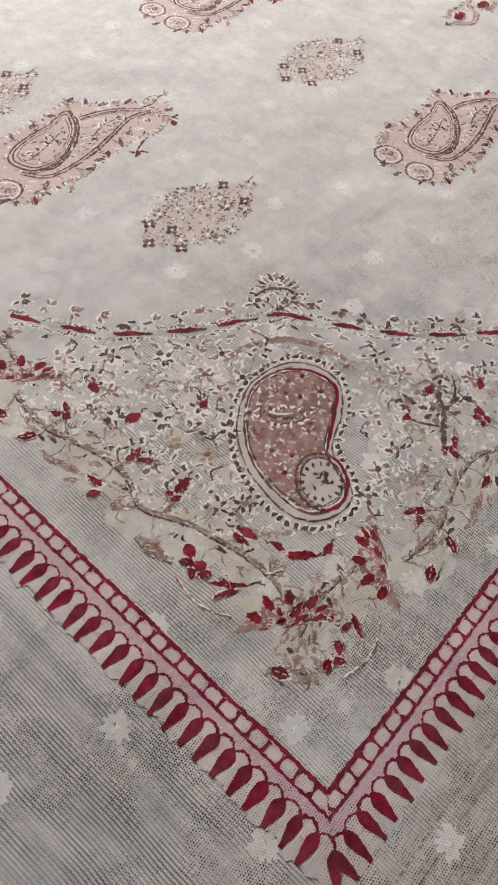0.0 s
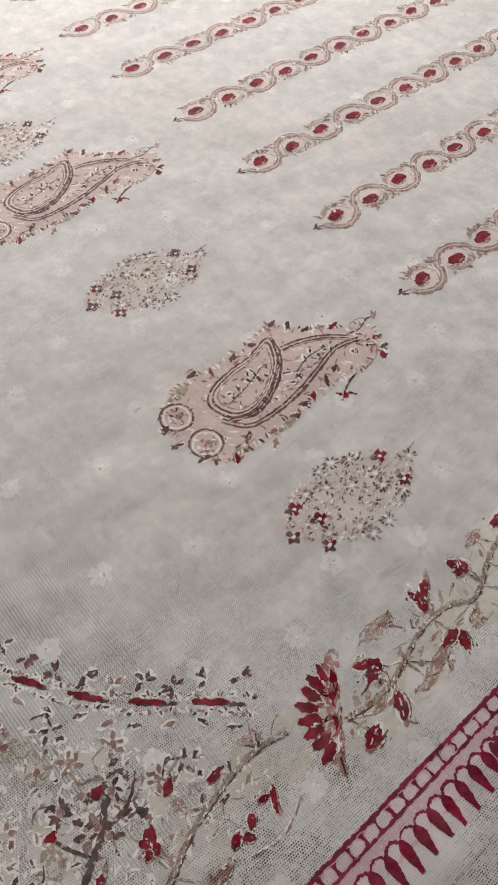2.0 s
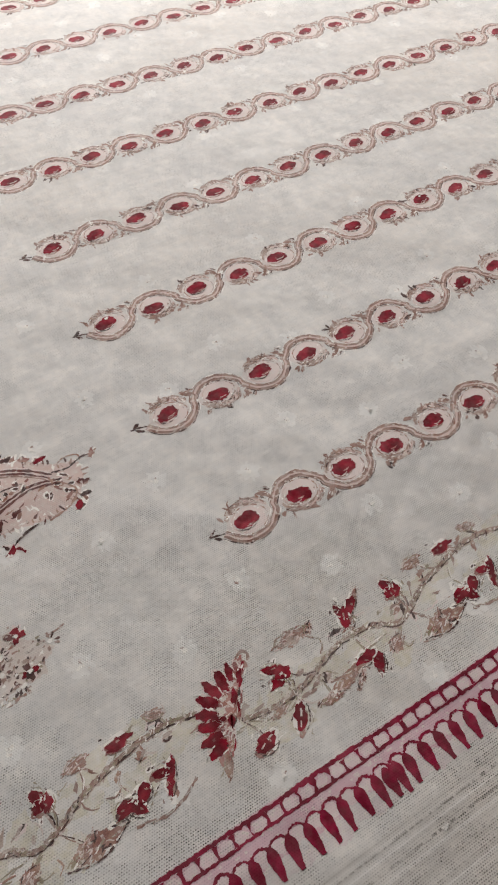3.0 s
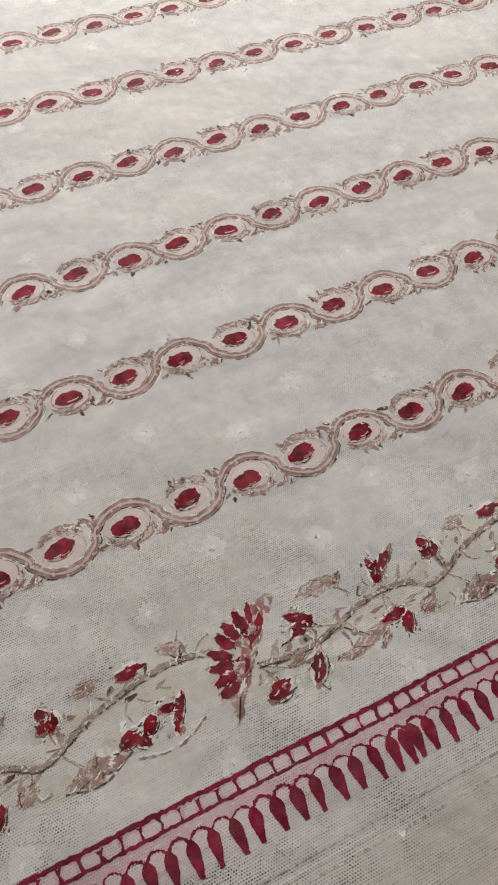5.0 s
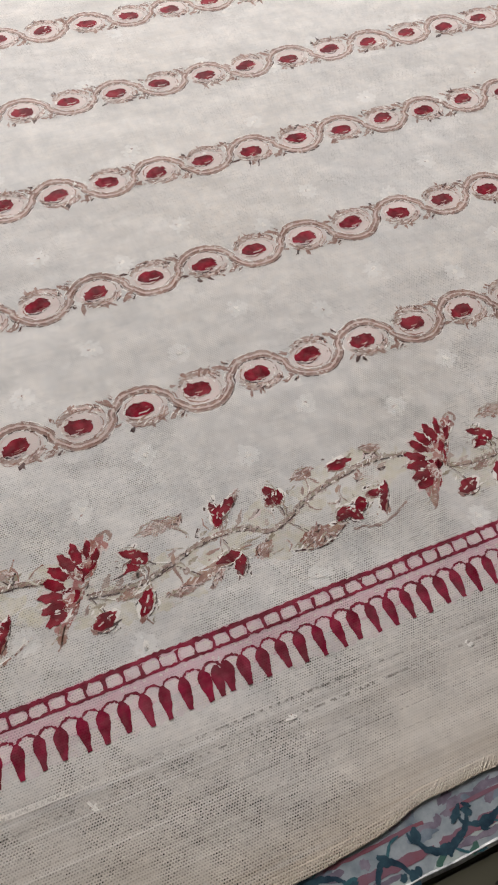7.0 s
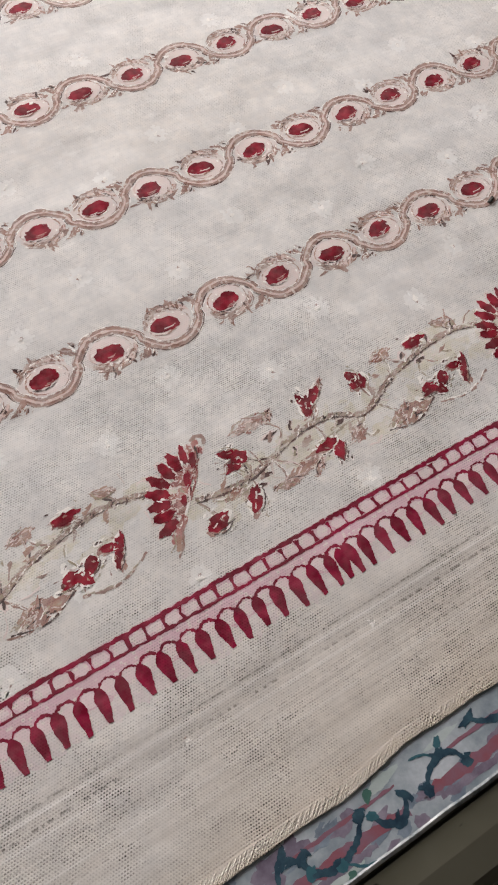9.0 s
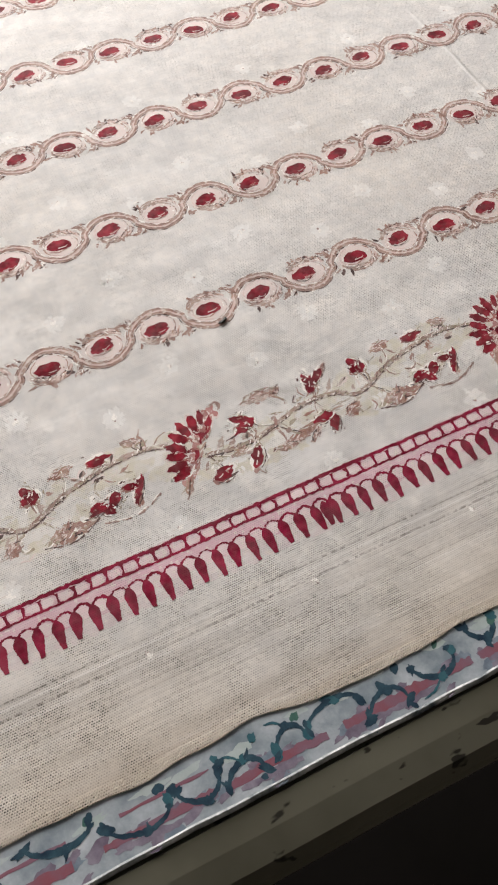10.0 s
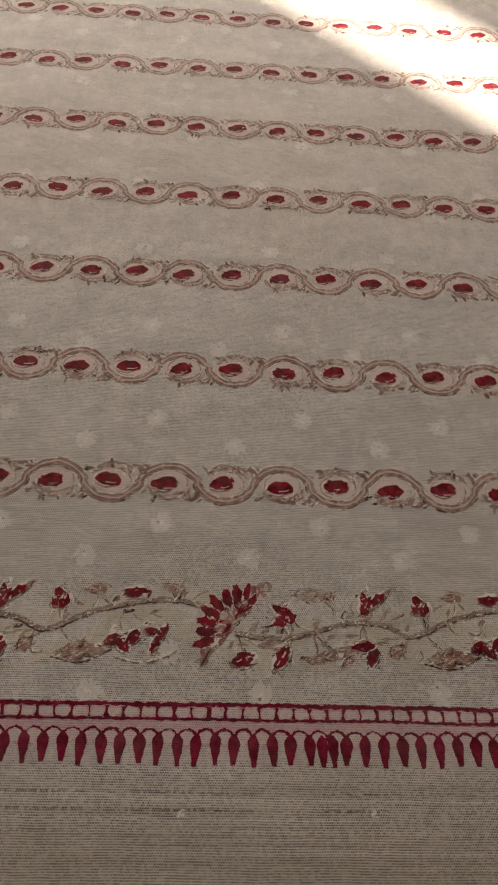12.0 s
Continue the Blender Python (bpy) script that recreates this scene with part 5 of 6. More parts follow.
def paisley_lines():
    k = Ink(901)
    drop = [(-0.58, 0.79), (-0.36, 1.06), (0.14, 1.20), (0.72, 1.24), (1.32, 1.38), (1.22, 1.02), (0.96, 0.72), (0.48, 0.40), (-0.02, 0.25), (-0.42, 0.36)]
    mid = (0.33, 0.72)
    for f, w, dye in ((1.0, 0.046, MAROON), (0.945, 0.026, PALE_PINK), (0.89, 0.040, MAROON), (0.83, 0.020, PALE_PINK), (0.775, 0.026, MAUVE)):
        k.stroke([(mid[0] + (x - mid[0]) * f, mid[1] + (y - mid[1]) * f) for x, y in drop], w, dye, 0.00022, 0, 0.5, 0.06, True)
    # the drop's near flank and the tail, each in two or three fine lines
    flank = [(1.38, 1.34), (1.28, 0.98), (1.02, 0.65), (0.52, 0.30), (-0.02, 0.14), (-0.52, 0.30)]
    upper = [(1.36, 1.05), (1.62, 0.99), (1.90, 0.90), (2.24, 0.72), (2.60, 0.42)]
    lower = [(-0.64, 0.40), (-0.33, 0.0), (0.18, -0.08), (0.86, -0.02), (1.51, 0.14), (2.17, 0.31), (2.70, 0.20)]
    for line, offs in ((flank, (0.0, -0.055, -0.105)), (upper, (0.0, -0.075, -0.12)), (lower, (0.0, 0.07))):
        for q, d in enumerate(offs):
            k.ribbon(beside(smooth_line(line, 0.06), d), (0.052, 0.042, 0.026)[q], MAROON if q < 2 else MAUVE, 0.00022, 0.3, 0.5)
            k.ribbon(beside(smooth_line(line, 0.06), d + 0.032), 0.016, PALE_PINK, 0.0002, 0.3, 0.6)
    k.stroke([(1.46, 1.66), (1.44, 1.50), (1.42, 1.36)], 0.05, DUSK, 0.0002, 0.2, 0.3)
    # fringe of short brush marks all round
    rim = smooth_line([(-1.5, 1.0), (-1.1, 1.42), (-0.4, 1.55), (0.6, 1.5), (1.5, 1.62), (2.1, 1.05), (2.7, 0.62), (3.1, 0.42), (2.9, -0.1), (2.4, -0.35), (1.5, -0.25), (0.5, -0.35), (-0.5, -0.4), (-1.25, -0.2), (-1.45, 0.35)], 0.085, True)
    r = k.rng
    for i in range(1, len(rim) - 1):
        (x0, y0), (x, y), (x1, y1) = rim[i - 1], rim[i], rim[i + 1]
        t = math.degrees(math.atan2(y1 - y0, x1 - x0)) + 90 + r.uniform(-35, 35)
        d = r.uniform(-0.10, 0.04)
        k.blob(x + d * math.cos(radians(t)), y + d * math.sin(radians(t)), r.uniform(0.04, 0.08), r.uniform(0.014, 0.028), t, r.choice((BROWN, MAROON, DUSK, DUSK, TAN, PALE, PALE)), 0.0002, 0.3, 0.3, 8)
    for q in range(170):
        x, y = r.uniform(-1.3, 2.8), r.uniform(-0.25, 1.4)
        if x < 0.8 or y < 1.5 - 0.55 * (x - 0.8):
            k.blob(x, y, r.uniform(0.04, 0.09), r.uniform(0.012, 0.022), r.uniform(0, 180), r.choice((MAROON, PALE, DUSK, TAN, FLAME, PALE)), 0.00016, 0.3, 0.3, 7)
    k.stroke([(2.62, 0.25), (2.84, -0.05), (2.64, -0.28), (2.25, -0.38)], 0.035, TAN, 0.00022, 0.2, 0.3)
    k.stroke([(2.61, 0.46), (2.89, 0.41), (3.15, 0.50), (3.36, 0.48)], 0.035, BROWN, 0.00022, 0.2, 0.3)
    k.stroke(arc(2.95, 0.52, 0.2, 0.12, -30, 200, 8), 0.025, TAN, 0.0002, 0.2, 0.3)
    return k.mesh("outline")


def paisley_ring(seed):
    k = Ink(seed)
    k.stroke(arc(0, 0, 0.24, 0.24, 0, 360, 14), 0.03, PALE, 0.0002, 0, 0.4)
    k.stroke(arc(0, 0, 0.30, 0.30, 0, 360, 14), 0.036, MAROON, 0.00024, 0, 0.4)
    for q in range(14):
        a = k.rng.uniform(0, 6.28)
        d = 0.19 * math.sqrt(k.rng.random())
        k.blob(d * math.cos(a), d * math.sin(a), 0.05, 0.022, k.rng.uniform(0, 180), k.rng.choice((TAN, MAROON, PALE, BLOOM)), 0.0002, 0.3, 0.3, 8)
    k.blob(0.02, 0.0, 0.06, 0.05, 0, ROSE, 0.00026, 0, 0.2, 8)
    return k.mesh("ring")


def paisley_fill():
    """Sprigs inside the drop and leaves round its rim."""
    k = Ink(902).bright()
    r = k.rng
    rim = [(-0.37, 1.6), (-0.06, 1.42), (0.47, 1.42), (0.97, 1.44), (1.63, 1.6), (1.85, 1.39), (2.05, 1.08), (2.53, 0.80), (2.3, 0.95), (3.36, 0.5), (3.0, 0.05), (2.95, -0.2), (2.75, -0.35)]
    rim += [(0.49, -0.34), (-0.04, -0.33), (-0.5, -0.16), (-0.18, -0.55), (1.04, -0.23), (1.49, -0.11), (1.8, 0.0), (0.8, -0.25), (-0.9, -0.35), (-1.5, 0.9), (-1.55, 0.5), (-1.35, 0.0)]
    for x, y in rim:
        m = r.choice((RED, MAROON, MAROON, BROWN, ROSE, TAN))
        k.blob(x, y, 0.11 * r.uniform(0.8, 1.3), 0.05, r.uniform(-30, 60), m, 0.00024, 0.4, 0.25, 10)
        k.blob(x + r.uniform(-0.1, 0.1), y + r.uniform(-0.1, 0.1), 0.08, 0.03, r.uniform(0, 180), r.choice((BROWN, TAN, MAUVE)), 0.0002, 0.4, 0.25, 8)
    for x, y, w, h in ((-0.85, 1.4, 0.28, 0.1), (-0.75, -0.28, 0.3, 0.1), (0.25, -0.4, 0.24, 0.07)):
        k.blob(x, y, w, h, 10, OLIVE, 0.00014, 0.3, 0.25)
    # sprigs in the two fields
    for x0, x1, y0, y1, n in ((-0.3, 0.85, 0.5, 1.0, 16), (1.0, 2.2, 0.3, 0.72, 18), (0.0, 1.2, 0.05, 0.3, 10), (2.2, 2.9, -0.15, 0.35, 14)):
        for q in range(n):
            t = r.random()
            k.blob(x0 + (x1 - x0) * t, y0 + (y1 - y0) * r.random(), 0.075 * r.uniform(0.6, 1.3), 0.028, r.uniform(0, 180), r.choice((BROWN, ROSE, TAN, BROWN)), 0.00022, 0.3, 0.25, 8)
    k.stroke([(-0.30, 0.62), (0.2, 0.72), (0.75, 0.90)], 0.03, BROWN, 0.0002, 0.4, 0.3)
    k.stroke([(1.2, 0.40), (1.6, 0.52), (2.1, 0.50)], 0.025, BROWN, 0.0002, 0.4, 0.3)
    return k.mesh("leaves")


def sprig_mesh():
    k = Ink(903)
    k.stroke([(2.05, -0.34), (1.86, -0.38), (1.69, -0.44), (1.56, -0.53)], 0.04, BROWN, 0.0003, 0.3, 0.4)
    k.blob(1.50, -0.58, 0.12, 0.055, 40, RED, 0.0003, 0.2, 0.3, 10)
    k.blob(1.62, -0.62, 0.09, 0.04, -50, RED, 0.0003, 0.2, 0.3, 10)
    k.blob(1.44, -0.48, 0.07, 0.035, 120, BROWN, 0.0003, 0.2, 0.3, 10)
    return k.mesh("sprig")


P_GROUND, P_LINES, P_FILL, P_SPRIG = paisley_ground(), paisley_lines(), paisley_fill(), sprig_mesh()
P_RINGS = [paisley_ring(910), paisley_ring(911)]
for x, y in ((-4.90, 2.0), (-4.90, 9.15), (-4.75, 14.5), (-4.8, 21.5), (-11.58, 7.05), (-11.6, 13.9), (-11.6, 20.6)):
    pm = part("paisley", P_GROUND, cloth, "brown and rose paisley drop with a crimson sprig", place(x, y))
    part("outline", P_LINES, pm)
    part("leaves", P_FILL, pm)
    part("sprig", P_SPRIG, pm, "crimson sprig")
    part("ring", P_RINGS[0], pm, "", Matrix.Translation((-1.19 * U, 1.0 * U, 0)))
    part("ring", P_RINGS[1], pm, "", Matrix.Translation((-1.13 * U, 0.22 * U, 0)))


def bouquet_ground(seed):
    """A rounded spray of small brown florets, about three units across."""
    k = Ink(seed)
    r = k.rng
    k.blob(0.12, -0.35, 1.22, 0.62, -8, CREAM, 0.00002, 0.1, 0.2, 24)
    for q in range(460):
        t, d = r.uniform(0, 6.283), math.sqrt(r.random())
        x, y = 0.15 + 1.28 * d * math.cos(t), -0.35 + 0.74 * d * math.sin(t) - 0.1 * math.cos(t)
        k.blob(x, y, r.uniform(0.022, 0.058), r.uniform(0.012, 0.022), r.uniform(-30, 70), r.choice((PALE, PALE, DUSK, OLIVE, MIST, BROWN, MIST, TAN, BROWN)), 0.00018, 0.3, 0.3, 8)
    for x, y in ((0.08, 0.33), (0.36, 0.33), (0.66, 0.18), (-0.04, 0.02), (0.8, -0.3), (0.73, -0.55), (-0.13, -0.86), (-0.05, -1.1), (0.31, -1.09), (1.52, -0.44), (0.31, -0.22), (-0.4, 0.15), (-0.6, -0.62), (0.95, -0.85)):
        n = r.randint(6, 9)
        k.blob(x, y, 0.045, 0.036, 0, PALE, 0.00022, 0, 0.2, 10)
        for q in range(n):
            a = 360 * q / n + r.uniform(-15, 15)
            k.blob(x + 0.11 * math.cos(radians(a)), y + 0.10 * math.sin(radians(a)), 0.046, 0.020, a, r.choice((BROWN, MAROON, DUSK)), 0.00024, 0.3, 0.25, 8)
    k.stroke([(1.5, -0.35), (1.8, -0.30)], 0.03, MAUVE, 0.0002, 0.3, 0.3)
    return k.mesh("bouquet")


def floret_mesh(seed, dyes):
    k = Ink(seed)
    for q in range(4):
        a = 90 * q + k.rng.uniform(-20, 20)
        k.blob(0.07 * math.cos(radians(a)), 0.06 * math.sin(radians(a)), 0.078, 0.052, a, dyes[q], 0.0003, 0.2, 0.2, 9)
    k.blob(0.0, 0.0, 0.035, 0.03, 0, PALE, 0.00036, 0, 0.2, 8)
    return k.mesh("floret")


B_GROUND = [bouquet_ground(930), bouquet_ground(931)]
FLORETS = [floret_mesh(940, (RED, RED, MAROON, RED)), floret_mesh(941, (RED, MAROON, RED, BROWN)), floret_mesh(942, (BROWN, MAROON, BROWN, MAROON)), floret_mesh(943, (MAROON, BROWN, RED, BROWN))]
for i, (x, y) in enumerate(((-5.0, 0.2), (-4.62, 6.5), (-10.6, 4.75), (-11.5, 10.3), (-4.6, 12.4), (-4.6, 18.6), (-11.4, 17.2), (-18.2 + 6.9, 23.5))):
    bq = part("bouquet", B_GROUND[i % 2], cloth, "rounded spray of small brown and crimson florets", place(x, y))
    for q, (fx, fy) in enumerate(((-0.74, 0.07), (-1.10, -0.30), (-0.54, -0.33), (-0.75, -0.78), (1.12, -0.11), (1.10, -0.70))):
        part("floret", FLORETS[q % 2 if i == 0 else (2 if q % 3 else 3)], bq, "", Matrix.Translation((fx * U, fy * U, 0)))

# ---- corner block ----
# u runs from the corner of the band into the field, v to the left of it
R2 = math.sqrt(0.5)


def uv(u, v):
    return (u - v) * R2, (u + v) * R2


def xy_line(pts):
    """Points given on the cloth, moved to the corner's own origin."""
    return [(x - XL, y - YB) for x, y in pts]


corner = Ink(950).bright()
cr = corner.rng
# dashed scallops that close the corner off
DASH = [(-14.62, 4.75), (-14.22, 4.08), (-13.72, 3.36), (-13.05, 2.76), (-12.38, 2.28), (-11.85, 2.0), (-11.20, 1.62)]
DASH2 = [(-11.20, 1.62), (-10.83, 1.01), (-10.50, 0.52), (-9.98, -0.18), (-9.42, -0.72), (-8.80, -1.24), (-8.3, -1.7)]
for line in (DASH, DASH2):
    pts = xy_line(line)
    corner.stroke(pts, 0.055, BROWN, 0.0002, 0.3, 0.6, dash=(0.55, 0.36))
    corner.stroke([(x + 0.018, y + 0.018) for x, y in pts], 0.095, RED, 0.0003, 0.5, 0.4, dash=(0.52, 0.40))
    for x, y in smooth_line(pts, 0.055):
        for side in (-1, 1):
            d = side * cr.uniform(0.07, 0.15)
            corner.blob(x + d * R2, y + d * R2, cr.uniform(0.03, 0.055), cr.uniform(0.014, 0.024), cr.uniform(0, 180), cr.choice((BROWN, PALE, PALE, MAUVE, BROWN, ROSE)), 0.0002, 0.3, 0.3, 7)
    path = smooth_line(pts, 0.07)
    for i in range(3, len(path), 6):
        x, y = path[i]
        m = cr.choice((BROWN, BROWN, MAUVE, MAROON))
        d = cr.uniform(0.22, 0.42)
        for q in range(5):
            a = cr.uniform(0, 360)
            corner.blob(x + d * R2 + 0.11 * math.cos(radians(a)), y + d * R2 + 0.09 * math.sin(radians(a)), 0.075, 0.034, a, m, 0.00022, 0.3, 0.25, 8)
        corner.blob(x - 0.20 + cr.uniform(-0.05, 0.05), y - 0.20, 0.10, 0.035, cr.uniform(90, 180), cr.choice((BROWN, MAUVE)), 0.0002, 0.3, 0.25, 8)
# crown at the middle of the scallops
for q in range(70):
    u, v = cr.uniform(7.75, 8.65), cr.uniform(-0.55, 0.55)
    if (u - 8.1) / 0.55 + abs(v) / 0.6 < 1:
        corner.blob(*uv(u, v), cr.uniform(0.035, 0.07), cr.uniform(0.016, 0.028), cr.uniform(0, 180), cr.choice((BROWN, BROWN, PALE, RED, MAUVE)), 0.0002, 0.3, 0.3, 7)
for q in range(9):
    a = 45 + (q - 4) * 19
    corner.blob(*[c0 + 0.33 * f for c0, f in zip(uv(8.20, 0), (math.cos(radians(a)), math.sin(radians(a))))], 0.10, 0.036, a, BROWN if q % 2 else MAUVE, 0.00024, 0.3, 0.2, 8)
corner.stroke([uv(8.05, 0.42), uv(8.22, 0.2), uv(8.25, 0), uv(8.22, -0.2), uv(8.05, -0.42)], 0.06, BROWN, 0.0002, 0.3, 0.3)
corner.stroke([uv(7.75, 0.55), uv(7.95, 0.3), uv(7.8, 0.1)], 0.05, MAUVE, 0.0002, 0.3, 0.3)
corner.stroke([uv(7.75, -0.55), uv(7.95, -0.3), uv(7.8, -0.1)], 0.05, MAUVE, 0.0002, 0.3, 0.3)
corner.stroke(xy_line([(-12.72, 1.62), (-12.19, 1.56), (-11.64, 1.24), (-11.31, 0.75), (-11.16, 0.16)]), 0.13, MAUVE, 0.00014, 0.5, 0.3)
corner.stroke(xy_line([(-14.62, -0.35), (-14.72, -0.75), (-14.58, -1.02), (-14.3, -1.22)]), 0.11, OLIVE, 0.00014, 0.5, 0.3)
# stipple of dark threads and white sparkle, coloured in over a thin wash, fills the corner
def in_corner(x, y):
    if x + y > -10.45 - 0.25 * abs(x - y + 12.9) ** 0.5 or x + y < -15.6 or x < -15.6 or y < -2.6:
        return False
    pu, pv = (x + y + 13.1) * R2, (y - x - 12.6) * R2
    return (pu / 1.6) ** 2 + (pv / 1.05) ** 2 > 1


n = 0
while n < 1150:
    x, y = cr.uniform(-15.6, -8.0), cr.uniform(-2.6, 4.4)
    if in_corner(x, y):
        n += 1
        if n < 70:
            corner.blob(x - XL, y - YB, cr.uniform(0.12, 0.3), cr.uniform(0.08, 0.2), cr.uniform(0, 180), cr.choice((OCHRE, BLUSH, BLUSH)), 0.00003, 0.1, 0.25, 10)
        elif n < 480:
            corner.blob(x - XL, y - YB, cr.uniform(0.03, 0.075), cr.uniform(0.012, 0.022), cr.uniform(0, 180), cr.choice((BROWN, MAUVE, OLIVE, DUSK, TAN, DUSK)), 0.00012, 0.3, 0.3, 7)
        else:
            corner.blob(x - XL, y - YB, cr.uniform(0.025, 0.065), cr.uniform(0.012, 0.022), cr.uniform(0, 180), PALE, 0.00018, 0.3, 0.3, 7)
corner_motif = part("corner_motif", corner.mesh("corner_motif"), cloth, "dashed scallops with a crown round the corner paisley", place(XL, YB))


def corner_paisley():
    body, lines = Ink(960), Ink(961).bright()
    out = xy_line([(-11.86, 0.92), (-12.40, 1.06), (-12.95, 1.02), (-13.65, 0.64), (-14.12, -0.10), (-14.27, -0.95), (-13.96, -1.50), (-13.34, -1.66), (-12.95, -1.36), (-12.66, -0.78), (-12.02, -0.52), (-11.55, -0.02), (-11.55, 0.53)])
    inn = xy_line([(-12.08, 0.78), (-12.50, 0.92), (-12.92, 0.86), (-13.48, 0.46), (-13.88, -0.14), (-13.98, -0.92), (-13.80, -1.30), (-13.36, -1.44), (-13.08, -1.22), (-12.85, -0.72), (-12.25, -0.38), (-11.78, -0.06), (-11.78, 0.42)])
    body.patch(smooth_line(out, 0.15, True), CREAM, 0.00008)
    body.patch(smooth_line(inn, 0.15, True), ROSE, 0.00014)
    lines.stroke(inn, 0.040, MAROON, 0.00022, 0, 0.5, 0.07, True)
    lines.stroke([(x * 0.975 + 0.09, y * 0.975 + 0.09) for x, y in inn], 0.024, PALE, 0.0002, 0, 0.6, 0.07, True)
    lines.stroke(inn[9:] + inn[:1], 0.07, LINE_RED, 0.00024, 0.6, 0.3, 0.07)
    lines.stroke([(x * 0.94 + 0.23, y * 0.94 + 0.23) for x, y in inn], 0.022, BROWN, 0.00022, 0, 0.5, 0.07, True)
    lines.stroke([(a[0] * 0.5 + b[0] * 0.5, a[1] * 0.5 + b[1] * 0.5) for a, b in zip(inn, out)], 0.028, BROWN, 0.00022, 0, 0.3, 0.07, True)
    beads = smooth_line(out, 0.12, True)
    for i, (x, y) in enumerate(beads):
        lines.blob(x, y, 0.060, 0.036, lines.rng.uniform(-40, 40), BROWN, 0.00026, 0.2, 0.25, 8)
        if i % 2:
            lines.blob(x * 0.98 + 0.06, y * 0.98 + 0.05, 0.035, 0.025, 0, PALE, 0.0002, 0, 0.2, 8)
    cx, cy = -13.33 - XL, -1.0 - YB
    lines.stroke(arc(cx, cy, 0.50, 0.40, 0, 360, 20, 45), 0.038, MAROON, 0.0003, 0, 0.4)
    lines.stroke(arc(cx, cy, 0.50, 0.40, 170, 330, 12, 45), 0.06, LINE_RED, 0.00032, 0.6, 0.3)
    lines.stroke(arc(cx, cy, 0.42, 0.33, 0, 360, 20, 45), 0.02, BROWN, 0.0003, 0, 0.5)
    body.blob(cx, cy, 0.44, 0.35, 45, CREAM, 0.0002, 0, 0.06, 18)
    for q in range(16):
        a = 360 * q / 16
        lines.blob(cx + 0.33 * math.cos(radians(a)), cy + 0.30 * math.sin(radians(a)), 0.05, 0.025, a, BROWN, 0.00028, 0.2, 0.2, 8)
    for q in range(12):
        lines.blob(cx + lines.rng.uniform(-0.18, 0.18), cy + lines.rng.uniform(-0.16, 0.16), 0.06, 0.025, lines.rng.uniform(0, 180), BROWN, 0.00028, 0.2, 0.2, 8)
    # a small paisley, leaves and florets reserved on the rose field
    sx, sy = -12.98 - XL, 0.24 - YB
    curl = [(sx + 0.02, sy + 0.40), (sx - 0.16, sy + 0.24), (sx - 0.12, sy - 0.02), (sx + 0.10, sy - 0.24), (sx + 0.36, sy - 0.36), (sx + 0.44, sy - 0.14), (sx + 0.30, sy + 0.06), (sx + 0.12, sy + 0.14)]
    for x, y in smooth_line(curl, 0.10):
        lines.blob(x, y, 0.055, 0.026, lines.rng.uniform(0, 180), PALE, 0.00028, 0.2, 0.25, 8)
    lines.stroke([(x * 0.9 + (sx + 0.12) * 0.1, y * 0.85 + (sy - 0.02) * 0.15) for x, y in curl], 0.035, BROWN, 0.00026, 0.3, 0.4)
    lines.stroke([(sx - 0.02, sy + 0.16), (sx + 0.06, sy - 0.02), (sx + 0.24, sy - 0.18)], 0.06, BROWN, 0.0003, 0.3, 0.3)
    lines.stroke([(sx + 0.04, sy + 0.18), (sx + 0.13, sy + 0.02), (sx + 0.30, sy - 0.12)], 0.035, PALE, 0.0003, 0.3, 0.3)
    flowers = ((-12.35, 0.25), (-12.02, 0.08), (-12.55, 0.62), (-12.0, 0.50), (-13.45, -0.1), (-13.62, -0.5), (-13.3, -0.38), (-12.78, -0.28), (-13.72, -0.85), (-12.3, -0.1), (-12.25, 0.6), (-13.2, 0.62))
    for x, y in flowers:
        for q in range(6):
            a = 60 * q + lines.rng.uniform(-25, 25)
            lines.blob(x - XL + 0.10 * math.cos(radians(a)), y - YB + 0.09 * math.sin(radians(a)), 0.045, 0.020, a, lines.rng.choice((PALE, CREAM, CLAY, MAUVE)), 0.00024, 0.2, 0.25, 8)
        lines.blob(x - XL, y - YB, 0.045, 0.04, 0, lines.rng.choice((LINE_RED, BROWN)), 0.0003, 0, 0.2, 8)
    for q in range(150):
        t = lines.rng.uniform(0, 6.28)
        d = math.sqrt(lines.rng.random())
        u, v = 0.25 + 1.15 * d * math.cos(t), 0.72 * d * math.sin(t)
        x, y = -12.85 - XL + (u - v) * R2, 0.05 - YB + (u + v) * R2
        lines.blob(x, y, 0.042, 0.016, lines.rng.uniform(0, 180), lines.rng.choice((CREAM, TAN, PALE, MAROON, FLAME)), 0.00022, 0.3, 0.25, 8)
    return body.mesh("corner_paisley"), lines.mesh("outline")


cp_body, cp_lines = corner_paisley()
cpm = part("corner_paisley", cp_body, corner_motif, "large rose paisley with beaded crimson outline")
part("outline", cp_lines, cpm)


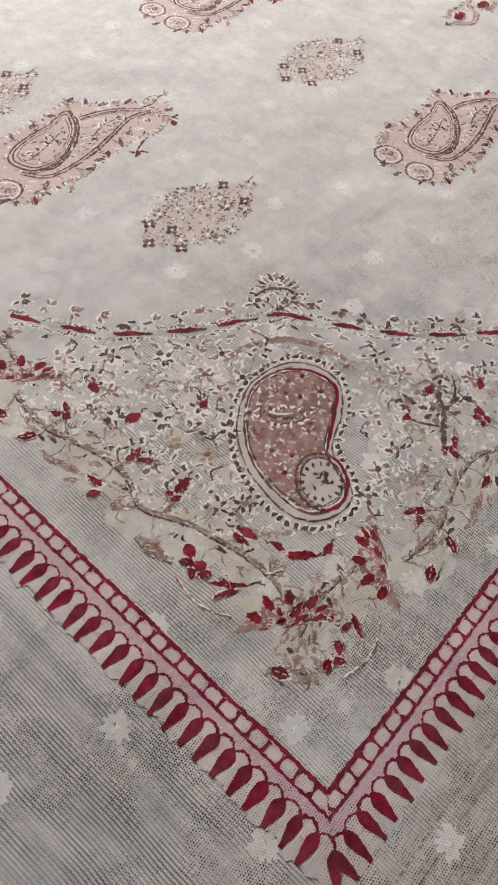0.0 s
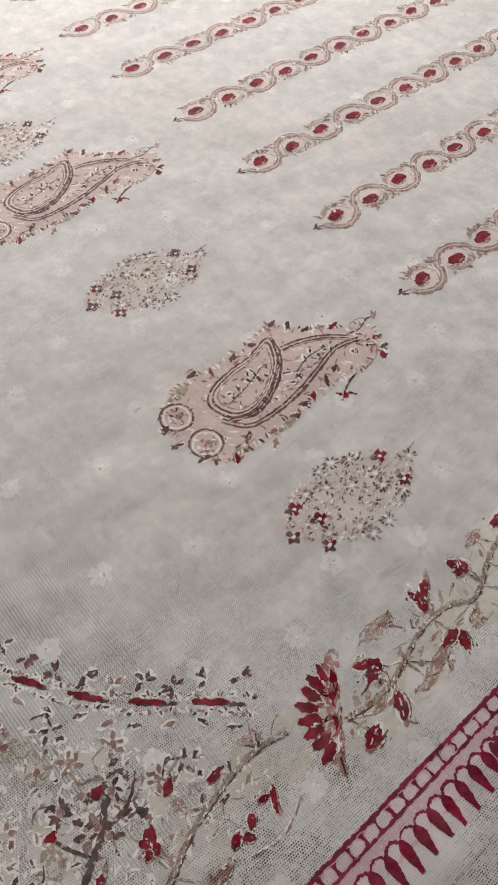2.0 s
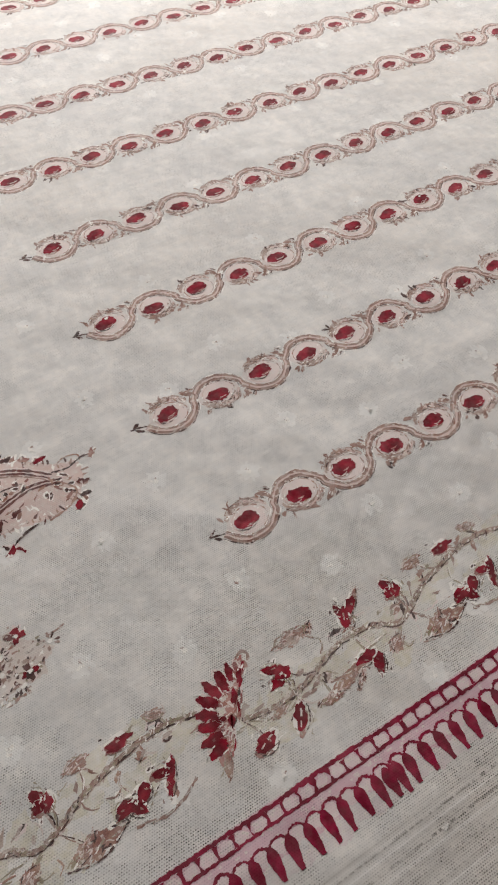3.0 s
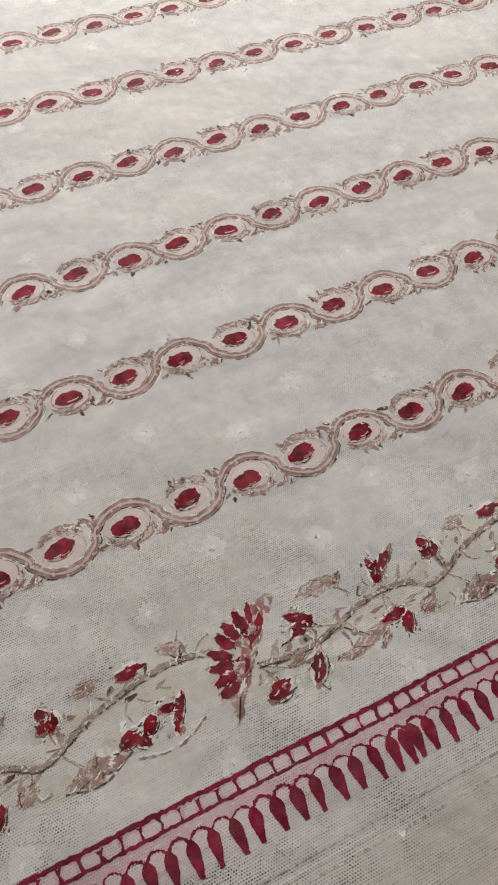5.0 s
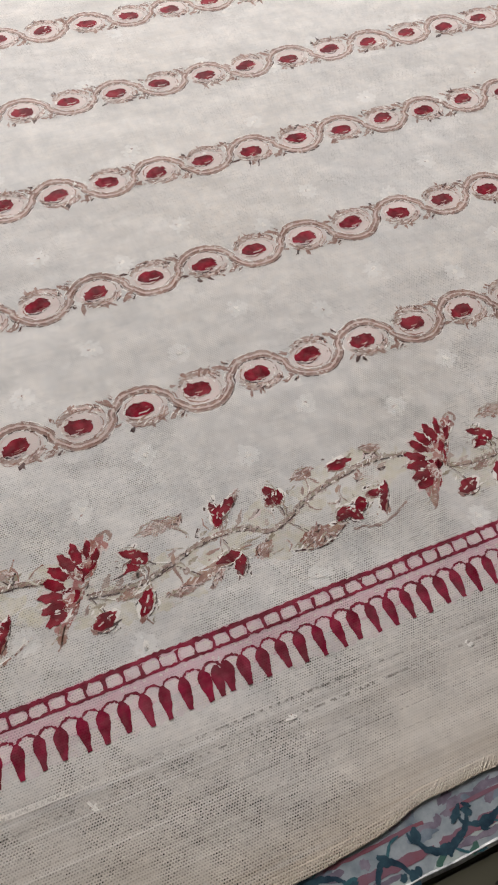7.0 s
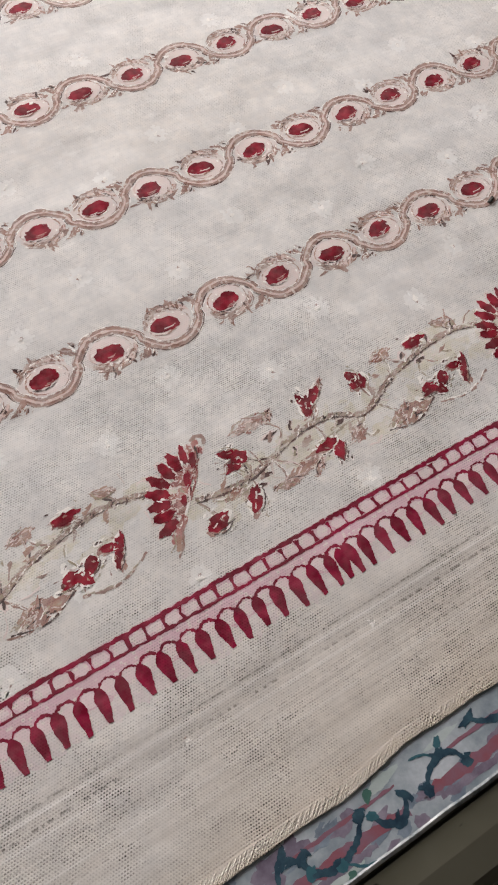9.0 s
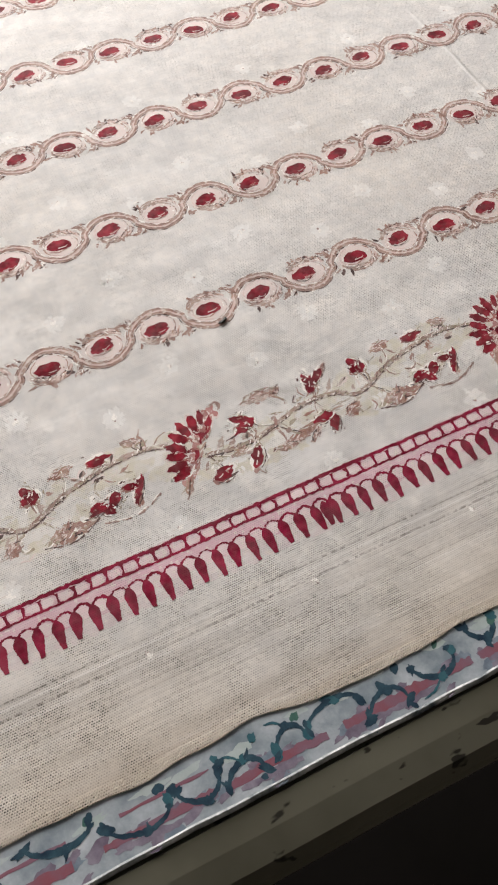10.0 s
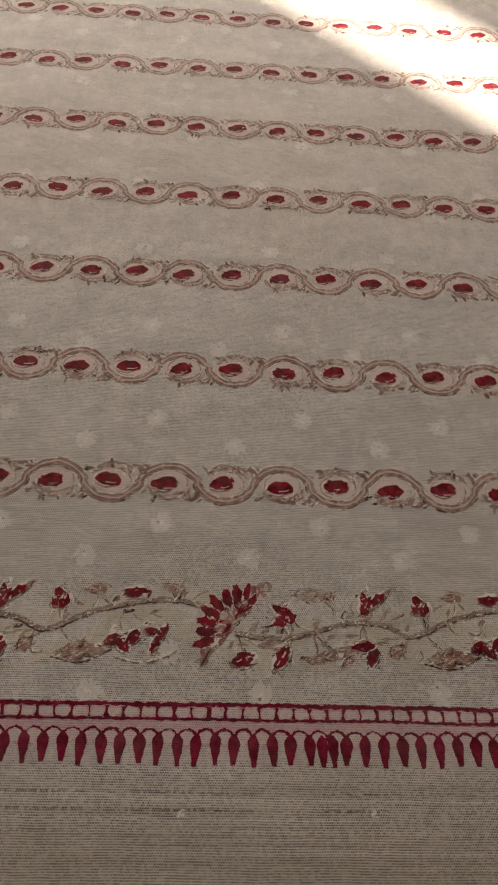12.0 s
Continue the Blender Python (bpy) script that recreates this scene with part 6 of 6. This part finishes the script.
def scatter_motif(seed):
    """A small filler floret with loose leaves: the meshes of its pieces."""
    r = random.Random(seed)
    pieces = []

    def piece(kind):
        k = Ink(0).bright()
        k.rng = r
        pieces.append((kind, k))
        return k
    main = r.choice((BROWN, BROWN, MAUVE, OLIVE))
    n = r.randint(4, 7)
    for q in range(n):
        a = 360 * q / n + r.uniform(-20, 20)
        piece("petal").blob(0.115 * math.cos(radians(a)), 0.095 * math.sin(radians(a)), 0.062, 0.030, a + r.uniform(-40, 40), main, 0.00024, 0.3, 0.3, 9)
    piece("flower_centre").blob(0, 0, 0.05, 0.045, 0, r.choice((BROWN, PALE, CREAM, PALE, ROSE)), 0.0003, 0, 0.2, 8)
    a = r.uniform(0, 6.28)
    piece("tendril").stroke([(0.1 * math.cos(a), 0.1 * math.sin(a)), (0.28 * math.cos(a + 0.4), 0.28 * math.sin(a + 0.4)), (0.34 * math.cos(a + 0.9), 0.34 * math.sin(a + 0.9))], 0.022, r.choice((BROWN, MAUVE, OLIVE)), 0.0002, 0.3, 0.5)
    for q in range(5):
        t, d = r.uniform(0, 6.28), r.uniform(0.18, 0.30)
        piece("leaf").blob(d * math.cos(t), d * math.sin(t), r.uniform(0.03, 0.075), r.uniform(0.014, 0.028), r.uniform(0, 180), r.choice((MAUVE, OLIVE, BROWN, PALE, PALE)), 0.0002, 0.35, 0.3, 8)
    return [(kind, k.mesh(kind)) for kind, k in pieces]


FILLERS = [scatter_motif(970 + i) for i in range(10)]
fr = random.Random(77)
spots = []
for _ in range(4000):
    x, y = fr.uniform(-16.0, -7.5), fr.uniform(-3.0, 5.0)
    if x + y > -10.45 - 0.25 * abs(x - y + 12.9) ** 0.5 or x + y < -14.9:
        continue
    if x < -15.0 or y < -1.75:                       # the vines run there
        continue
    pu, pv = (x + 12.85) * R2 + (y + 0.25) * R2, (y + 0.25) * R2 - (x + 12.85) * R2
    if (pu / 1.75) ** 2 + (pv / 1.15) ** 2 < 1:      # the paisley
        continue
    if all(math.dist((x, y), s) > 0.42 for s in spots):
        spots.append((x, y))
for x, y in spots:
    pieces = fr.choice(FILLERS)
    spot = Matrix.Translation(((x - XL) * U, (y - YB) * U, 0)) @ Matrix.Rotation(fr.uniform(0, 6.28), 4, 'Z') @ Matrix.Diagonal((1.12, 1.12, 1, 1))
    for kind, mesh in pieces:
        part(kind, mesh, corner_motif, "", spot)
# crimson accents among the fillers
for q, (x, y, a, b, turn) in enumerate( ((-14.79, -0.75, 0.20, 0.09, 100), (-14.57, 1.84, 0.17, 0.09, -10), (-14.61, 2.71, 0.13, 0.09, 70), (-14.87, 0.43, 0.16, 0.10, 10), (-15.56, -0.36, 0.15, 0.10, 60), (-15.63, -0.62, 0.14, 0.09, 120), (-13.58, 1.26, 0.10, 0.08, 0),
                         (-10.44, -2.08, 0.17, 0.12, 45), (-9.89, -1.74, 0.14, 0.08, 30), (-14.50, -1.55, 0.28, 0.07, -45), (-14.15, -1.78, 0.12, 0.06, 0), (-14.62, -1.22, 0.12, 0.06, 100), (-11.4, -1.25, 0.10, 0.08, 0), (-10.64, -1.19, 0.10, 0.09, 0), (-15.54, -1.11, 0.30, 0.045, -50))):
    k = Ink(990 + q)
    k.blob(0, 0, a * 0.9, b * 0.9, 0, RED, 0.00032, 0.3, 0.2, 14)
    k.stroke([(a * 0.9, 0.0), (a * 1.3, 0.05), (a * 1.7, 0.02)], 0.03, BROWN, 0.0002, 0.3, 0.3)
    part("petal", k.mesh("petal"), corner_motif, "crimson petal", Matrix.Translation(((x - XL) * U, (y - YB) * U, 0)) @ Matrix.Rotation(radians(turn), 4, 'Z'))
tree = Ink(991)
tree.stroke(xy_line([(-11.55, -2.12), (-11.2, -1.85), (-10.85, -1.62), (-10.55, -1.2)]), 0.10, BROWN, 0.0002, 0.5, 0.35)
tree.stroke(xy_line([(-11.1, -1.8), (-11.3, -1.5), (-11.4, -1.28)]), 0.05, BROWN, 0.0002, 0.5, 0.35)
tree.stroke(xy_line([(-10.95, -1.68), (-10.4, -1.55), (-10.1, -1.3)]), 0.05, BROWN, 0.0002, 0.5, 0.35)
for q in range(26):
    tree.blob(-10.8 - XL + tree.rng.uniform(-0.6, 0.6), -1.35 - YB + tree.rng.uniform(-0.45, 0.4), 0.085, 0.045, tree.rng.uniform(0, 180), tree.rng.choice((BROWN, BROWN, MAUVE, MAROON)), 0.00026, 0.3, 0.25, 9)
part("little_tree", tree.mesh("little_tree"), corner_motif, "small brown flowering tree")

# ---- lint on the cloth ----
def lint(name, x, y, r, turn, label):
    bm = bmesh.new()
    bmesh.ops.create_icosphere(bm, subdivisions=2, radius=1.0)
    for v in bm.verts:
        f = 1 + 0.25 * noise.noise(v.co * 2.3 + Vector((x, y, 0)))
        v.co = Vector((v.co.x * r * f, v.co.y * r * 0.35 * f + 0.2 * r * v.co.x * v.co.x, v.co.z * r * 0.14 * f))
    me = bpy.data.meshes.new(name)
    bm.to_mesh(me)
    bm.free()
    me.materials.append(LINT)
    ob = new(name, me)
    ob.matrix_basis = Matrix.Translation((x * U, y * U, r * 0.125)) @ Matrix.Rotation(radians(turn), 4, 'Z')
    return tagged(ob, label, "lint")


lint("lint", 46.13, -0.35, 0.0016, 25, "small dark curl of lint on the cotton cloth")
lint("lint", 57.29, -1.21, 0.0006, 70, "tiny dark speck of lint on the cotton cloth")
